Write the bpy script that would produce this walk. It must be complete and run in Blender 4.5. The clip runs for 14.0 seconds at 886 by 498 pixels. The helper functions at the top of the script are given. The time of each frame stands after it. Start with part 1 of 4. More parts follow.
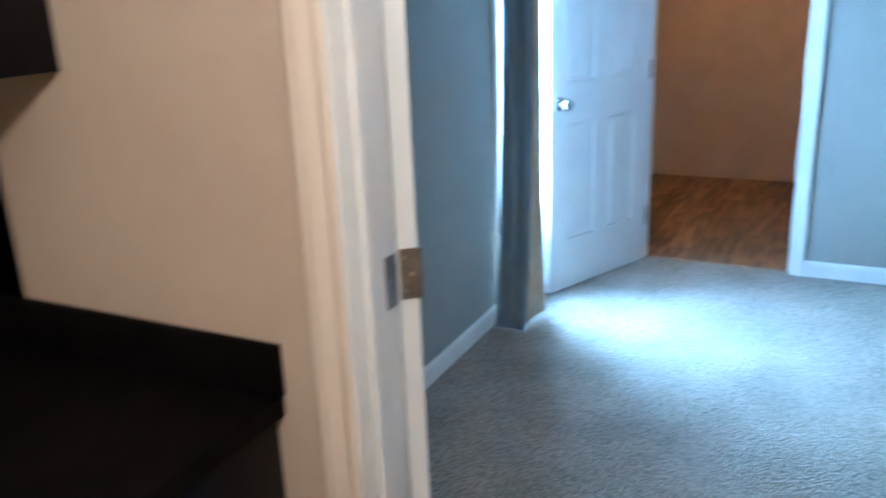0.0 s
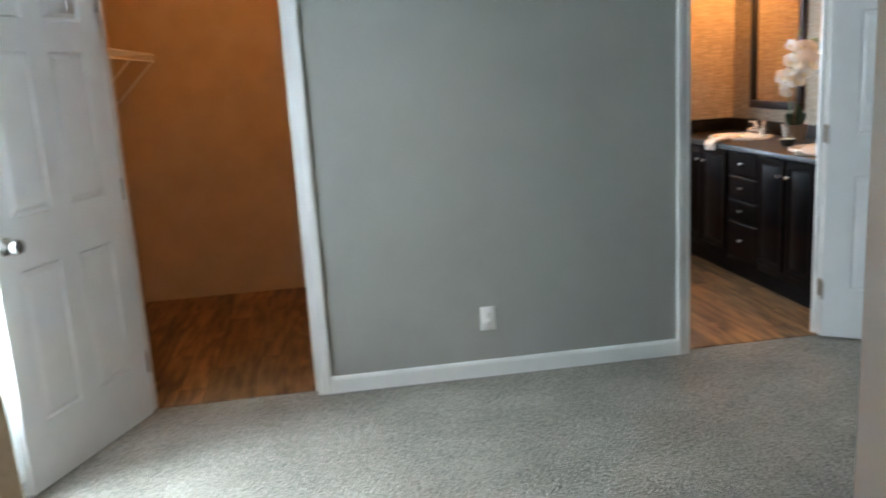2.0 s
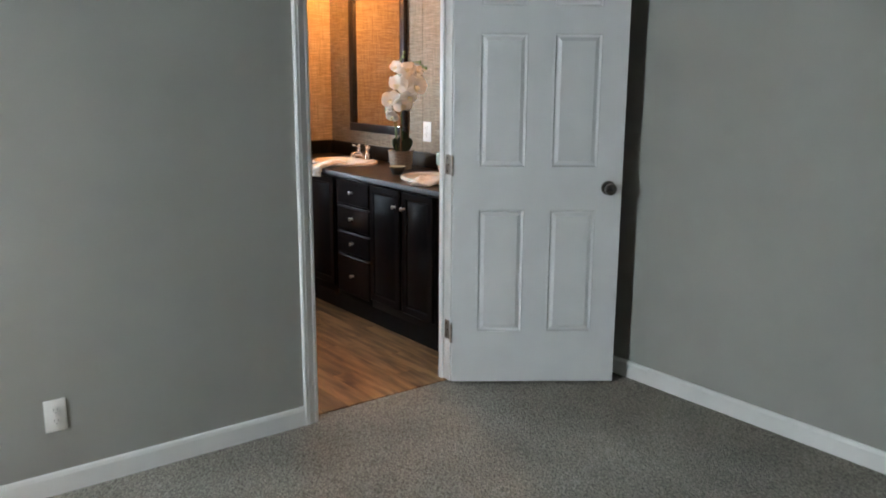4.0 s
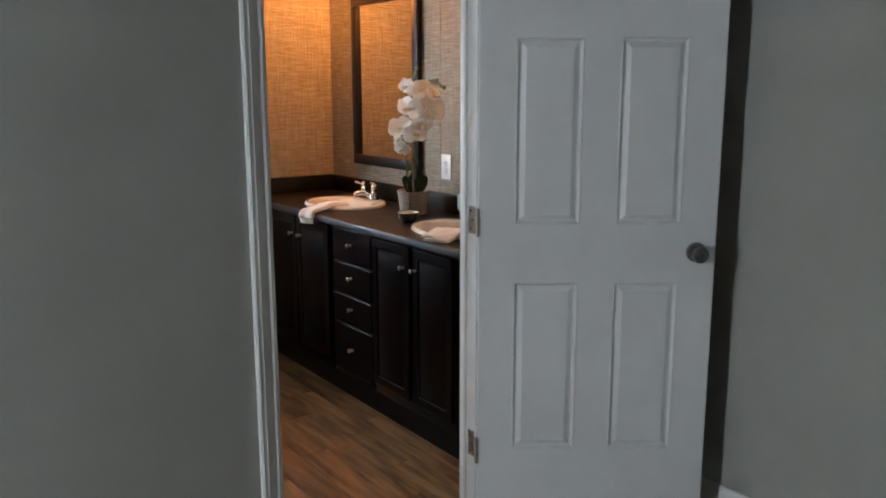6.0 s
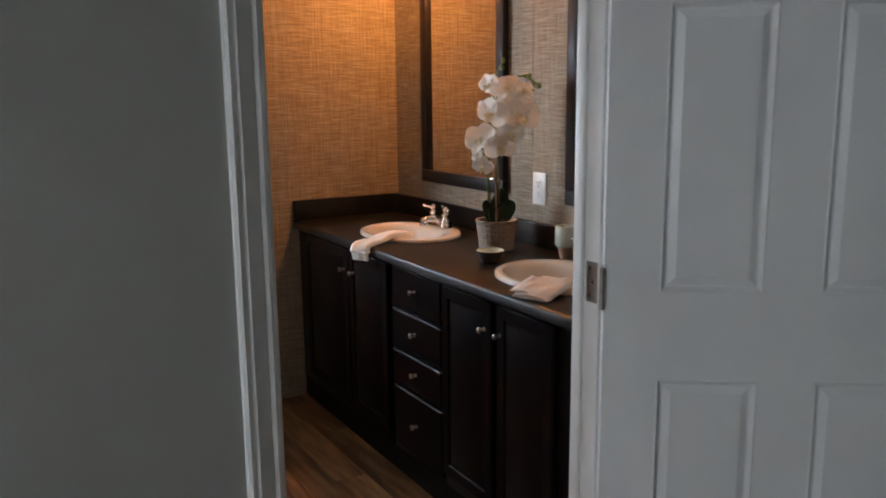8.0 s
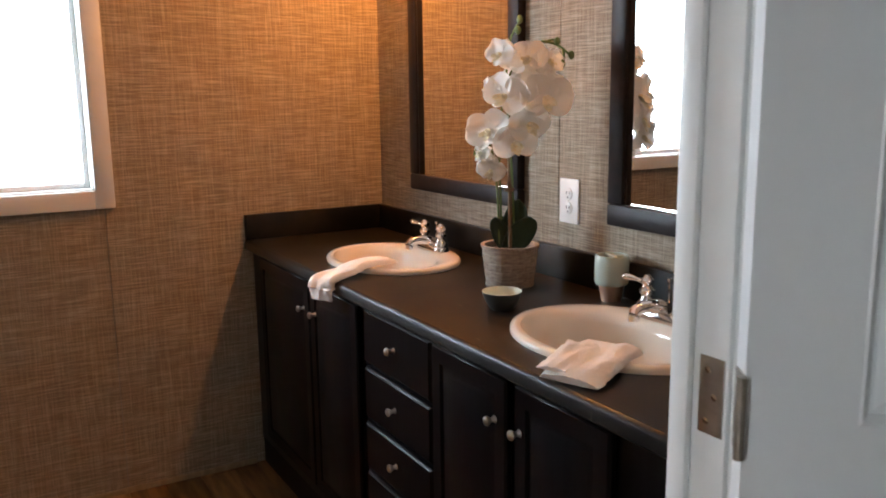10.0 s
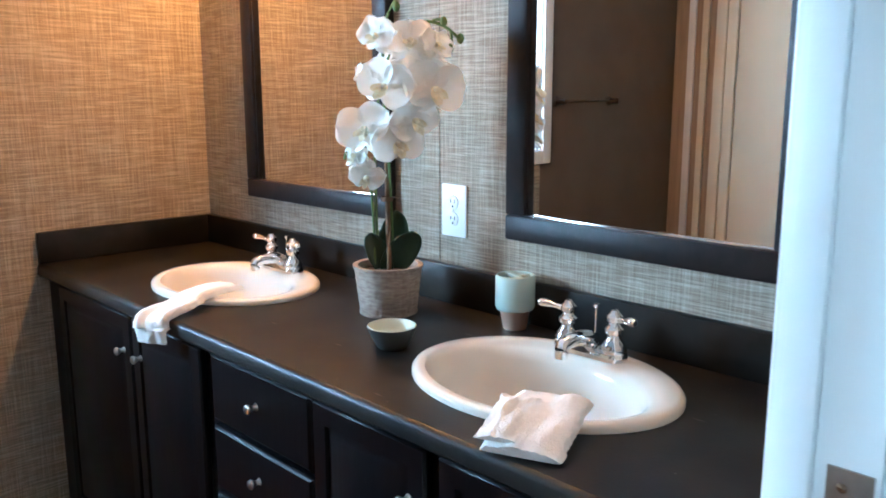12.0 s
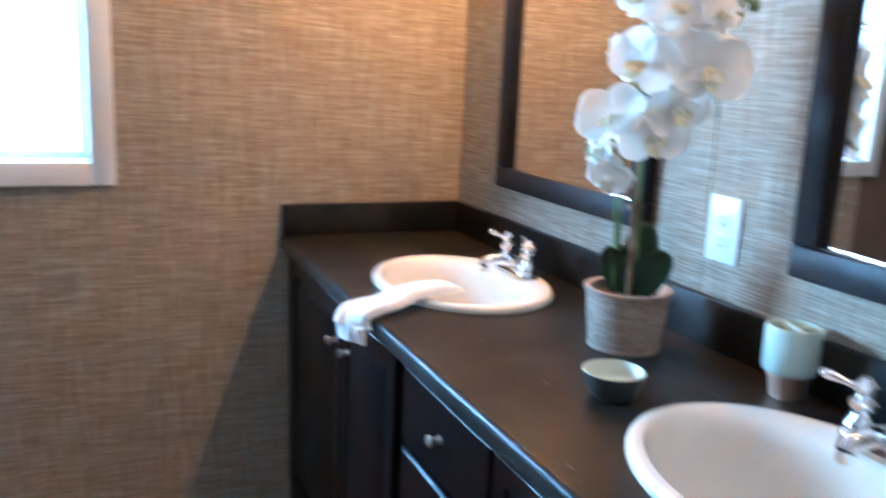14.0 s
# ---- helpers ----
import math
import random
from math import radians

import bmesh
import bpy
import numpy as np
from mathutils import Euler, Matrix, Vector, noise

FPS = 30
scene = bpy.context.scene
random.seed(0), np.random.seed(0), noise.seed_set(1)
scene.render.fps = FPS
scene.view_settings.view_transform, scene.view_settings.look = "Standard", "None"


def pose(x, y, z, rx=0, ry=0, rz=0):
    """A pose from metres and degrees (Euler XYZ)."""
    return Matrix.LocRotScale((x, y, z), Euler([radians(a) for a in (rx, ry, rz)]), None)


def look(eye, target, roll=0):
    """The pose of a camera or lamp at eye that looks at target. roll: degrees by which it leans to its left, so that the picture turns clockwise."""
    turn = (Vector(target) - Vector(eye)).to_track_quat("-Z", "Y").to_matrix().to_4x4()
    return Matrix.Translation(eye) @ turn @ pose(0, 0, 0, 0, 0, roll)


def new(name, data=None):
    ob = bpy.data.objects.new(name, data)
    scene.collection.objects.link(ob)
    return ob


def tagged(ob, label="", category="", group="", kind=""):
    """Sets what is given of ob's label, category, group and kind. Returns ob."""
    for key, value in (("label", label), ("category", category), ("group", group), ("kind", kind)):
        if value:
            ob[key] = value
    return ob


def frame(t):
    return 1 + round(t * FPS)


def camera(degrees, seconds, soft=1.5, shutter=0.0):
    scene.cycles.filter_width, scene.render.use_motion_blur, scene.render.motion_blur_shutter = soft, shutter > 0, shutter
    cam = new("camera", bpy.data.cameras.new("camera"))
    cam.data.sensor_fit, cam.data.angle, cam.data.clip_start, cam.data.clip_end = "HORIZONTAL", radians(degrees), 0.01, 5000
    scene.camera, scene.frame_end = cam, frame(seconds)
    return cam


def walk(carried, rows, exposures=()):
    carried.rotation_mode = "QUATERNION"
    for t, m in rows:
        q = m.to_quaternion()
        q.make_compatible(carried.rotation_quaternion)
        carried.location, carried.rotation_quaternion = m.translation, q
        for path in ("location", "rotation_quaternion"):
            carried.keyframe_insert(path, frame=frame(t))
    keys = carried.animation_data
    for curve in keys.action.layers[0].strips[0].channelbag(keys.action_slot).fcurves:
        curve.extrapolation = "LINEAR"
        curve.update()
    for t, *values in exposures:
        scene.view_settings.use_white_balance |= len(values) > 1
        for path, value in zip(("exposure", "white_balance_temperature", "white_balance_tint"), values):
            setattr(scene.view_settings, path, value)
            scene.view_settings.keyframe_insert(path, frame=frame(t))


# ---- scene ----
cam = camera(56.2, 14.0, soft=1.8, shutter=0.5)
PATH = [
    (0, (0.117, 0.27, 1.5), (-0.746, 1.968, 0.889), -2.4),
    (0.5, (0.013, 0.482, 1.483), (-0.49, 2.331, 0.911), -2.1),
    (0.8, (-0.046, 0.564, 1.503), (-0.375, 2.456, 0.947), -3.1),
    (1, (-0.07, 0.612, 1.515), (-0.287, 2.524, 0.969), -3.4),
    (1.1, (-0.064, 0.645, 1.513), (-0.238, 2.564, 0.976), -3.8),
    (1.5, (-0.046, 0.751, 1.484), (-0.039, 2.694, 1.012), -3.9),
    (2, (-0.009, 0.926, 1.461), (0.262, 2.861, 1.036), -3.5),
    (2.5, (-0.085, 1.174, 1.457), (0.493, 3.037, 1.014), -2.5),
    (3, (-0.047, 1.392, 1.45), (0.866, 3.112, 0.994), -1.2),
    (3.5, (0.049, 1.565, 1.454), (1.179, 3.154, 1.011), -0.1),
    (3.7, (0.082, 1.621, 1.459), (1.266, 3.174, 1.029), 0.4),
    (5.8, (0.747, 2.493, 1.456), (1.905, 4.079, 1.08), 0.2),
    (6, (0.805, 2.562, 1.459), (1.945, 4.161, 1.08), -0.1),
    (6.5, (0.927, 2.787, 1.452), (2.038, 4.406, 1.076), -0.1),
    (7, (1.023, 2.988, 1.44), (2.111, 4.626, 1.074), 0.3),
    (7.5, (1.154, 3.179, 1.441), (2.199, 4.844, 1.074), -0.1),
    (8, (1.285, 3.35, 1.442), (2.277, 5.047, 1.073), -0.6),
    (8.2, (1.33, 3.429, 1.437), (2.308, 5.134, 1.068), -0.1),
    (10.3, (1.77, 4.167, 1.365), (2.764, 5.865, 1.005), -1.0),
    (10.5, (1.768, 4.207, 1.369), (2.817, 5.871, 1.006), -1.0),
    (11, (1.762, 4.302, 1.378), (2.972, 5.851, 1.014), -0.7),
    (11.5, (1.779, 4.406, 1.366), (3.119, 5.849, 1.014), -0.3),
    (12, (1.835, 4.5, 1.359), (3.195, 5.917, 0.983), -0.1),
    (12.5, (1.885, 4.568, 1.349), (3.227, 5.989, 0.928), 0.4),
    (13, (1.93, 4.612, 1.34), (3.251, 6.04, 0.875), 1.8),
    (13.5, (2.017, 4.666, 1.329), (3.187, 6.209, 0.831), 2.9),
    (14, (2.118, 4.703, 1.34), (2.901, 6.496, 0.925), 2.5),
]

EXPO = [
    (0.0, 1.0, 3850, -7),
    (0.6, 0.6, 4500, -8),
    (1.2, 0.4, 5200, -4),
    (1.8, 0.38, 5800, 0),
    (2.5, -0.08, 6250, 6),
    (3.0, 0.1, 6350, 6),
    (3.5, 0.2, 6350, 6),
    (6.0, -0.4, 6350, 9),
    (7.5, -0.45, 6450, 11),
    (8.2, -0.75, 6450, 11),
    (10.3, -0.1, 6600, 11),
    (11.1, 0.12, 6400, 8),
    (11.7, 0.5, 4950, -3),
    (12.4, 0.65, 4560, -8),
    (13.5, 0.9, 4420, -8),
    (14.0, 0.78, 4000, -9),
]
walk(cam, [(t, look(eye, target, roll)) for t, eye, target, roll in PATH], EXPO)

# ---- world and lights ----
world = bpy.data.worlds.new("world")
scene.world = world
world.use_nodes = True
wn = world.node_tree
sky = wn.nodes.new("ShaderNodeTexSky")
sky.sky_type = "NISHITA"
sky.sun_disc = False
sky.sun_elevation = radians(43)
sky.sun_rotation = radians(135)
wn.links.new(sky.outputs[0], wn.nodes["Background"].inputs[0])
wn.nodes["Background"].inputs[1].default_value = 0.15


def lamp(name, kind, at, power, color, size=0.1, size_y=None, aim=None):
    d = bpy.data.lights.new(name, kind)
    d.energy, d.color = power, color
    if kind == "AREA":
        d.shape, d.size, d.size_y = "RECTANGLE", size, size_y or size
    elif kind == "SUN":
        d.angle = size
    else:
        d.shadow_soft_size = size
    ob = new(name, d)
    ob.matrix_world = look(at, aim) if aim else pose(*at)
    return ob


WARM = (1.0, 0.365, 0.082)
DAY = (0.84, 0.92, 1.0)
lamp("sun", "SUN", (6, -6, 8), 2.5, (1.0, 0.95, 0.88), radians(0.6), aim=(0, 0, 0))
# daylight in the openings of the two windows
lamp("bedroom_window_daylight", "AREA", (-2.08, 4.00, 1.74), 1060, DAY, 1.3, 1.15, aim=(-1.25, 4.02, 1.20))
lamp("bath_window_daylight", "AREA", (1.78, 7.14, 1.45), 21, (0.76, 0.88, 1.0), 0.68, 0.75, aim=(1.78, 4.0, 1.45))
lamp("bath_window_skylight", "AREA", (0.98, 7.78, 1.42), 130, (0.72, 0.86, 1.0), 1.1, 0.8, aim=(3.10, 5.62, 1.20))
# bulbs of the warm lamps, whose fixtures are all out of view
lamp("hall_bulb", "POINT", (0.12, 0.12, 2.2), 40, (1.0, 0.60, 0.34), 0.08)
# added unseen bulb that warms the closet
lamp("closet_fill_bulb", "POINT", (-0.5, 5.6, 2.2), 10, WARM, 0.08)
# the weak pair is an added warm fill at the doorway end
for bulb_y, watts in ((6.38, 22), (6.58, 22), (5.26, 2.5), (5.46, 2.5)):
    lamp("vanity_bulb", "POINT", (3.06, bulb_y, 2.06), watts, WARM, 0.04)


# ---- materials ----
def material(name, color, rough=0.6, metal=0.0, color2=None, scale=20.0, detail=4.0, bump=0.0, bump_scale=None, stretch=None, spec=0.5, blend=(0.35, 0.65)):
    """Principled material whose colour wanders between two tones, with fine relief."""
    m = bpy.data.materials.new(name)
    m.use_nodes = True
    nt = m.node_tree
    b = nt.nodes["Principled BSDF"]
    b.inputs["Base Color"].default_value = (*color, 1)
    b.inputs["Roughness"].default_value = rough
    b.inputs["Metallic"].default_value = metal
    b.inputs["Specular IOR Level"].default_value = spec
    geo = nt.nodes.new("ShaderNodeTexCoord")
    mapping = nt.nodes.new("ShaderNodeMapping")
    if stretch:
        mapping.inputs["Scale"].default_value = stretch
    nt.links.new(geo.outputs["Object"], mapping.inputs["Vector"])
    if color2:
        n = nt.nodes.new("ShaderNodeTexNoise")
        n.inputs["Scale"].default_value, n.inputs["Detail"].default_value = scale, detail
        nt.links.new(mapping.outputs[0], n.inputs["Vector"])
        r = nt.nodes.new("ShaderNodeValToRGB")
        r.color_ramp.elements[0].position, r.color_ramp.elements[1].position = blend
        r.color_ramp.elements[0].color, r.color_ramp.elements[1].color = (*color, 1), (*color2, 1)
        nt.links.new(n.outputs[0], r.inputs[0])
        nt.links.new(r.outputs[0], b.inputs["Base Color"])
    if bump:
        n2 = nt.nodes.new("ShaderNodeTexNoise")
        n2.inputs["Scale"].default_value, n2.inputs["Detail"].default_value = bump_scale or scale, 3
        nt.links.new(mapping.outputs[0], n2.inputs["Vector"])
        bp = nt.nodes.new("ShaderNodeBump")
        bp.inputs["Strength"].default_value, bp.inputs["Distance"].default_value = bump, 0.004
        nt.links.new(n2.outputs[0], bp.inputs["Height"])
        nt.links.new(bp.outputs[0], b.inputs["Normal"])
    return m


def grasscloth():
    """Woven wallpaper: pale threads in both directions over a brown ground, in patches that fade in and out."""
    m = material("grasscloth", (0.30, 0.21, 0.13), 0.85, spec=0.2)
    nt, L = m.node_tree, m.node_tree.links
    b = nt.nodes["Principled BSDF"]
    tc = next(n for n in nt.nodes if n.type == "TEX_COORD")

    def noise_of(scale, sx, sy, sz, detail=2.0):
        mp = nt.nodes.new("ShaderNodeMapping")
        mp.inputs["Scale"].default_value = (sx, sy, sz)
        L.new(tc.outputs["Object"], mp.inputs["Vector"])
        n = nt.nodes.new("ShaderNodeTexNoise")
        n.inputs["Scale"].default_value, n.inputs["Detail"].default_value = scale, detail
        L.new(mp.outputs[0], n.inputs["Vector"])
        return n.outputs[0]

    def step(v, lo, hi):
        r = nt.nodes.new("ShaderNodeMapRange")
        r.inputs[1].default_value, r.inputs[2].default_value = lo, hi
        L.new(v, r.inputs[0])
        return r.outputs[0]

    def math_of(op, a, c):
        n = nt.nodes.new("ShaderNodeMath")
        n.operation = op
        for i, v in enumerate((a, c)):
            if isinstance(v, (int, float)):
                n.inputs[i].default_value = v
            else:
                L.new(v, n.inputs[i])
        return n.outputs[0]

    weft = step(noise_of(1.0, 10, 10, 310, 3.0), 0.42, 0.70)
    warp = step(noise_of(1.0, 270, 270, 9, 3.0), 0.42, 0.70)
    patch = step(noise_of(1.0, 13, 13, 17), 0.22, 0.78)
    threads = math_of("ADD", math_of("MULTIPLY", weft, math_of("SUBTRACT", 0.95, math_of("MULTIPLY", patch, 0.5))), math_of("MULTIPLY", warp, math_of("ADD", math_of("MULTIPLY", patch, 0.42), 0.24)))
    dark = math_of("MAXIMUM", step(noise_of(1.0, 20, 20, 500), 0.5, 0.78), step(noise_of(1.0, 480, 480, 18), 0.56, 0.80))
    mix = nt.nodes.new("ShaderNodeMix")
    mix.data_type = "RGBA"
    mix.inputs[6].default_value, mix.inputs[7].default_value = (0.235, 0.190, 0.140, 1), (0.50, 0.435, 0.345, 1)
    L.new(threads, mix.inputs[0])
    mix2 = nt.nodes.new("ShaderNodeMix")
    mix2.data_type = "RGBA"
    mix2.inputs[7].default_value = (0.13, 0.092, 0.060, 1)
    L.new(math_of("MULTIPLY", dark, 0.48), mix2.inputs[0])
    L.new(mix.outputs[2], mix2.inputs[6])
    L.new(mix2.outputs[2], b.inputs["Base Color"])
    bp = nt.nodes.new("ShaderNodeBump")
    bp.inputs["Strength"].default_value, bp.inputs["Distance"].default_value = 0.22, 0.002
    L.new(threads, bp.inputs["Height"])
    L.new(bp.outputs[0], b.inputs["Normal"])
    return m


def carpet():
    """Short cut pile: flecked tufts, soft tracks where it has been walked on."""
    m = material("grey_beige_carpet", (0.245, 0.222, 0.188), 0.97, color2=(0.46, 0.43, 0.37), scale=150, detail=3, spec=0.03, blend=(0.38, 0.62))
    nt, L = m.node_tree, m.node_tree.links
    b = nt.nodes["Principled BSDF"]
    ramp = next(n for n in nt.nodes if n.type == "VALTORGB")
    tc = next(n for n in nt.nodes if n.type == "TEX_COORD")
    tuft = nt.nodes.new("ShaderNodeTexVoronoi")
    tuft.inputs["Scale"].default_value = 130
    L.new(tc.outputs["Object"], tuft.inputs["Vector"])
    fleck = nt.nodes.new("ShaderNodeTexNoise")
    fleck.inputs["Scale"].default_value, fleck.inputs["Detail"].default_value = 75, 2
    L.new(tc.outputs["Object"], fleck.inputs["Vector"])
    tracks = nt.nodes.new("ShaderNodeTexNoise")
    tracks.inputs["Scale"].default_value, tracks.inputs["Detail"].default_value = 2.6, 3
    L.new(tc.outputs["Object"], tracks.inputs["Vector"])
    col = ramp.outputs[0]
    for src, lo, hi, v0, v1 in ((tuft.outputs["Distance"], 0.1, 0.75, 1.12, 0.55), (fleck.outputs[0], 0.56, 0.70, 1.03, 0.50), (tracks.outputs[0], 0.3, 0.7, 0.82, 1.15)):
        r = nt.nodes.new("ShaderNodeMapRange")
        r.inputs[1].default_value, r.inputs[2].default_value, r.inputs[3].default_value, r.inputs[4].default_value = lo, hi, v0, v1
        L.new(src, r.inputs[0])
        h = nt.nodes.new("ShaderNodeHueSaturation")
        L.new(r.outputs[0], h.inputs["Value"])
        L.new(col, h.inputs["Color"])
        col = h.outputs[0]
    L.new(col, b.inputs["Base Color"])
    bp = nt.nodes.new("ShaderNodeBump")
    bp.invert = True
    bp.inputs["Strength"].default_value, bp.inputs["Distance"].default_value = 0.9, 0.006
    L.new(tuft.outputs["Distance"], bp.inputs["Height"])
    L.new(bp.outputs[0], b.inputs["Normal"])
    return m


def plank_wood():
    """Vinyl plank: warm brown with streaks along y, each piece in a tone of its own."""
    m = material("plank_wood", (0.30, 0.165, 0.070), 0.45, color2=(0.095, 0.046, 0.018), scale=1.0, detail=7, stretch=(26, 3.2, 26), blend=(0.36, 0.66), spec=0.3)
    nt, L = m.node_tree, m.node_tree.links
    b = nt.nodes["Principled BSDF"]
    ramp = next(n for n in nt.nodes if n.type == "VALTORGB")
    info = nt.nodes.new("ShaderNodeObjectInfo")
    mp = next(n for n in nt.nodes if n.type == "MAPPING")
    comb = nt.nodes.new("ShaderNodeMath")
    comb.operation = "MULTIPLY"
    comb.inputs[1].default_value = 37.0
    L.new(info.outputs["Random"], comb.inputs[0])
    L.new(comb.outputs[0], mp.inputs["Location"])
    hue = nt.nodes.new("ShaderNodeHueSaturation")
    rng = nt.nodes.new("ShaderNodeMapRange")
    rng.inputs[3].default_value, rng.inputs[4].default_value = 0.65, 1.35
    L.new(info.outputs["Random"], rng.inputs[0])
    L.new(rng.outputs[0], hue.inputs["Value"])
    L.new(ramp.outputs[0], hue.inputs["Color"])
    fig_map = nt.nodes.new("ShaderNodeMapping")
    fig_map.inputs["Scale"].default_value = (11, 2.4, 11)
    L.new(comb.outputs[0], fig_map.inputs["Location"])
    L.new(next(n for n in nt.nodes if n.type == "TEX_COORD").outputs["Object"], fig_map.inputs["Vector"])
    fig = nt.nodes.new("ShaderNodeTexNoise")
    fig.inputs["Scale"].default_value, fig.inputs["Detail"].default_value, fig.inputs["Distortion"].default_value = 1.0, 3, 0.6
    L.new(fig_map.outputs[0], fig.inputs["Vector"])
    fig_rng = nt.nodes.new("ShaderNodeMapRange")
    fig_rng.inputs[1].default_value, fig_rng.inputs[2].default_value = 0.56, 0.74
    L.new(fig.outputs[0], fig_rng.inputs[0])
    fig_mix = nt.nodes.new("ShaderNodeMix")
    fig_mix.data_type = "RGBA"
    fig_mix.inputs[7].default_value = (0.060, 0.026, 0.010, 1)
    L.new(fig_rng.outputs[0], fig_mix.inputs[0])
    L.new(hue.outputs[0], fig_mix.inputs[6])
    L.new(fig_mix.outputs[2], b.inputs["Base Color"])
    return m


def scuffed_laminate():
    """Mottled black laminate with a few pale specks and short scratches."""
    m = material("black_laminate", (0.006, 0.0055, 0.005), 0.36, color2=(0.019, 0.016, 0.013), scale=7, detail=9, bump=0.04, bump_scale=200, spec=0.22, blend=(0.4, 0.62))
    nt, L = m.node_tree, m.node_tree.links
    b = nt.nodes["Principled BSDF"]
    ramp = next(n for n in nt.nodes if n.type == "VALTORGB")
    tc = next(n for n in nt.nodes if n.type == "TEX_COORD")
    col = ramp.outputs[0]
    for scale, stretch, reach, turn in ((7.0, (1, 1, 1), 0.015, 0.0), (2.3, (4.0, 0.6, 1), 0.020, 0.9)):
        mp = nt.nodes.new("ShaderNodeMapping")
        mp.inputs["Scale"].default_value = stretch
        mp.inputs["Rotation"].default_value = (0, 0, turn)
        L.new(tc.outputs["Object"], mp.inputs["Vector"])
        v = nt.nodes.new("ShaderNodeTexVoronoi")
        v.voronoi_dimensions = "2D"
        v.inputs["Scale"].default_value = scale
        L.new(mp.outputs[0], v.inputs["Vector"])
        r = nt.nodes.new("ShaderNodeMapRange")
        r.inputs[1].default_value, r.inputs[2].default_value, r.inputs[3].default_value, r.inputs[4].default_value = reach * 0.4, reach, 0.7, 0.0
        L.new(v.outputs["Distance"], r.inputs[0])
        mx = nt.nodes.new("ShaderNodeMix")
        mx.data_type = "RGBA"
        mx.inputs[7].default_value = (0.16, 0.14, 0.12, 1)
        L.new(r.outputs[0], mx.inputs[0])
        L.new(col, mx.inputs[6])
        col = mx.outputs[2]
    L.new(col, b.inputs["Base Color"])
    return m


def sheer_cloth():
    m = material("sheer_cloth", (0.85, 0.85, 0.83), 0.9, bump=0.2, bump_scale=300)
    nt = m.node_tree
    b = nt.nodes["Principled BSDF"]
    tr = nt.nodes.new("ShaderNodeBsdfTranslucent")
    tr.inputs[0].default_value = (0.9, 0.9, 0.9, 1)
    mix = nt.nodes.new("ShaderNodeMixShader")
    mix.inputs[0].default_value = 0.75
    nt.links.new(b.outputs[0], mix.inputs[1])
    nt.links.new(tr.outputs[0], mix.inputs[2])
    clear = nt.nodes.new("ShaderNodeBsdfTransparent")
    mix2 = nt.nodes.new("ShaderNodeMixShader")
    mix2.inputs[0].default_value = 0.31
    nt.links.new(mix.outputs[0], mix2.inputs[1])
    nt.links.new(clear.outputs[0], mix2.inputs[2])
    nt.links.new(mix2.outputs[0], nt.nodes["Material Output"].inputs[0])
    return m


def thin_petal(*a, **k):
    """A petal that lets part of the light through."""
    m = material(*a, **k)
    nt = m.node_tree
    tr = nt.nodes.new("ShaderNodeBsdfTranslucent")
    tr.inputs[0].default_value = (0.90, 0.88, 0.82, 1)
    mix = nt.nodes.new("ShaderNodeMixShader")
    mix.inputs[0].default_value = 0.22
    nt.links.new(nt.nodes["Principled BSDF"].outputs[0], mix.inputs[1])
    nt.links.new(tr.outputs[0], mix.inputs[2])
    nt.links.new(mix.outputs[0], nt.nodes["Material Output"].inputs[0])
    return m


def glass_pane():
    m = bpy.data.materials.new("window_glass")
    m.use_nodes = True
    b = m.node_tree.nodes["Principled BSDF"]
    b.inputs["Transmission Weight"].default_value = 1.0
    b.inputs["Roughness"].default_value = 0.0
    b.inputs["IOR"].default_value = 1.45
    return m


def emitter(name, color, power):
    m = bpy.data.materials.new(name)
    m.use_nodes = True
    b = m.node_tree.nodes["Principled BSDF"]
    b.inputs["Emission Color"].default_value = (*color, 1)
    b.inputs["Emission Strength"].default_value = power
    return m


GREY_WALL = material("grey_wall_paint", (0.295, 0.290, 0.265), 0.75, color2=(0.315, 0.31, 0.285), scale=3.0, bump=0.12, bump_scale=350, spec=0.25)
HALL_WALL = material("beige_wall_paint", (0.52, 0.42, 0.32), 0.75, color2=(0.56, 0.46, 0.35), scale=3.0, bump=0.12, bump_scale=350, spec=0.25)
CLOSET_WALL = material("tan_wall_panel", (0.42, 0.31, 0.20), 0.8, color2=(0.46, 0.34, 0.22), scale=6.0, bump=0.1, bump_scale=300, spec=0.2)
CEILING = material("ceiling_white", (0.60, 0.59, 0.565), 0.9, color2=(0.64, 0.63, 0.60), scale=60, bump=0.4, bump_scale=120)
TRIM = material("white_trim_paint", (0.74, 0.74, 0.72), 0.42, color2=(0.79, 0.79, 0.77), scale=7, bump=0.04, bump_scale=180)
HALL_TRIM = material("cream_trim", (0.74, 0.66, 0.55), 0.5, color2=(0.68, 0.58, 0.47), scale=1.0, stretch=(60, 60, 2))
DOOR_WHITE = material("white_door_paint", (0.76, 0.77, 0.77), 0.40, color2=(0.80, 0.81, 0.81), scale=5, bump=0.06, bump_scale=240)
CARPET = carpet()
GRASS = grasscloth()
# far wall beside the window: its deep shade is put into this brown
SHADED_PANEL = material("shaded_brown_panel", (0.115, 0.080, 0.055), 0.6, color2=(0.135, 0.095, 0.065), scale=5, bump=0.05, bump_scale=200, spec=0.2)
WOOD = plank_wood()
SUBFLOOR = material("plank_joint", (0.05, 0.028, 0.015), 0.8)
ESPRESSO = material("espresso_wood", (0.0030, 0.0026, 0.0034), 0.30, color2=(0.005, 0.0043, 0.0054), scale=1.0, stretch=(40, 40, 5), bump=0.06, bump_scale=2.0, spec=0.13)
LAMINATE = scuffed_laminate()
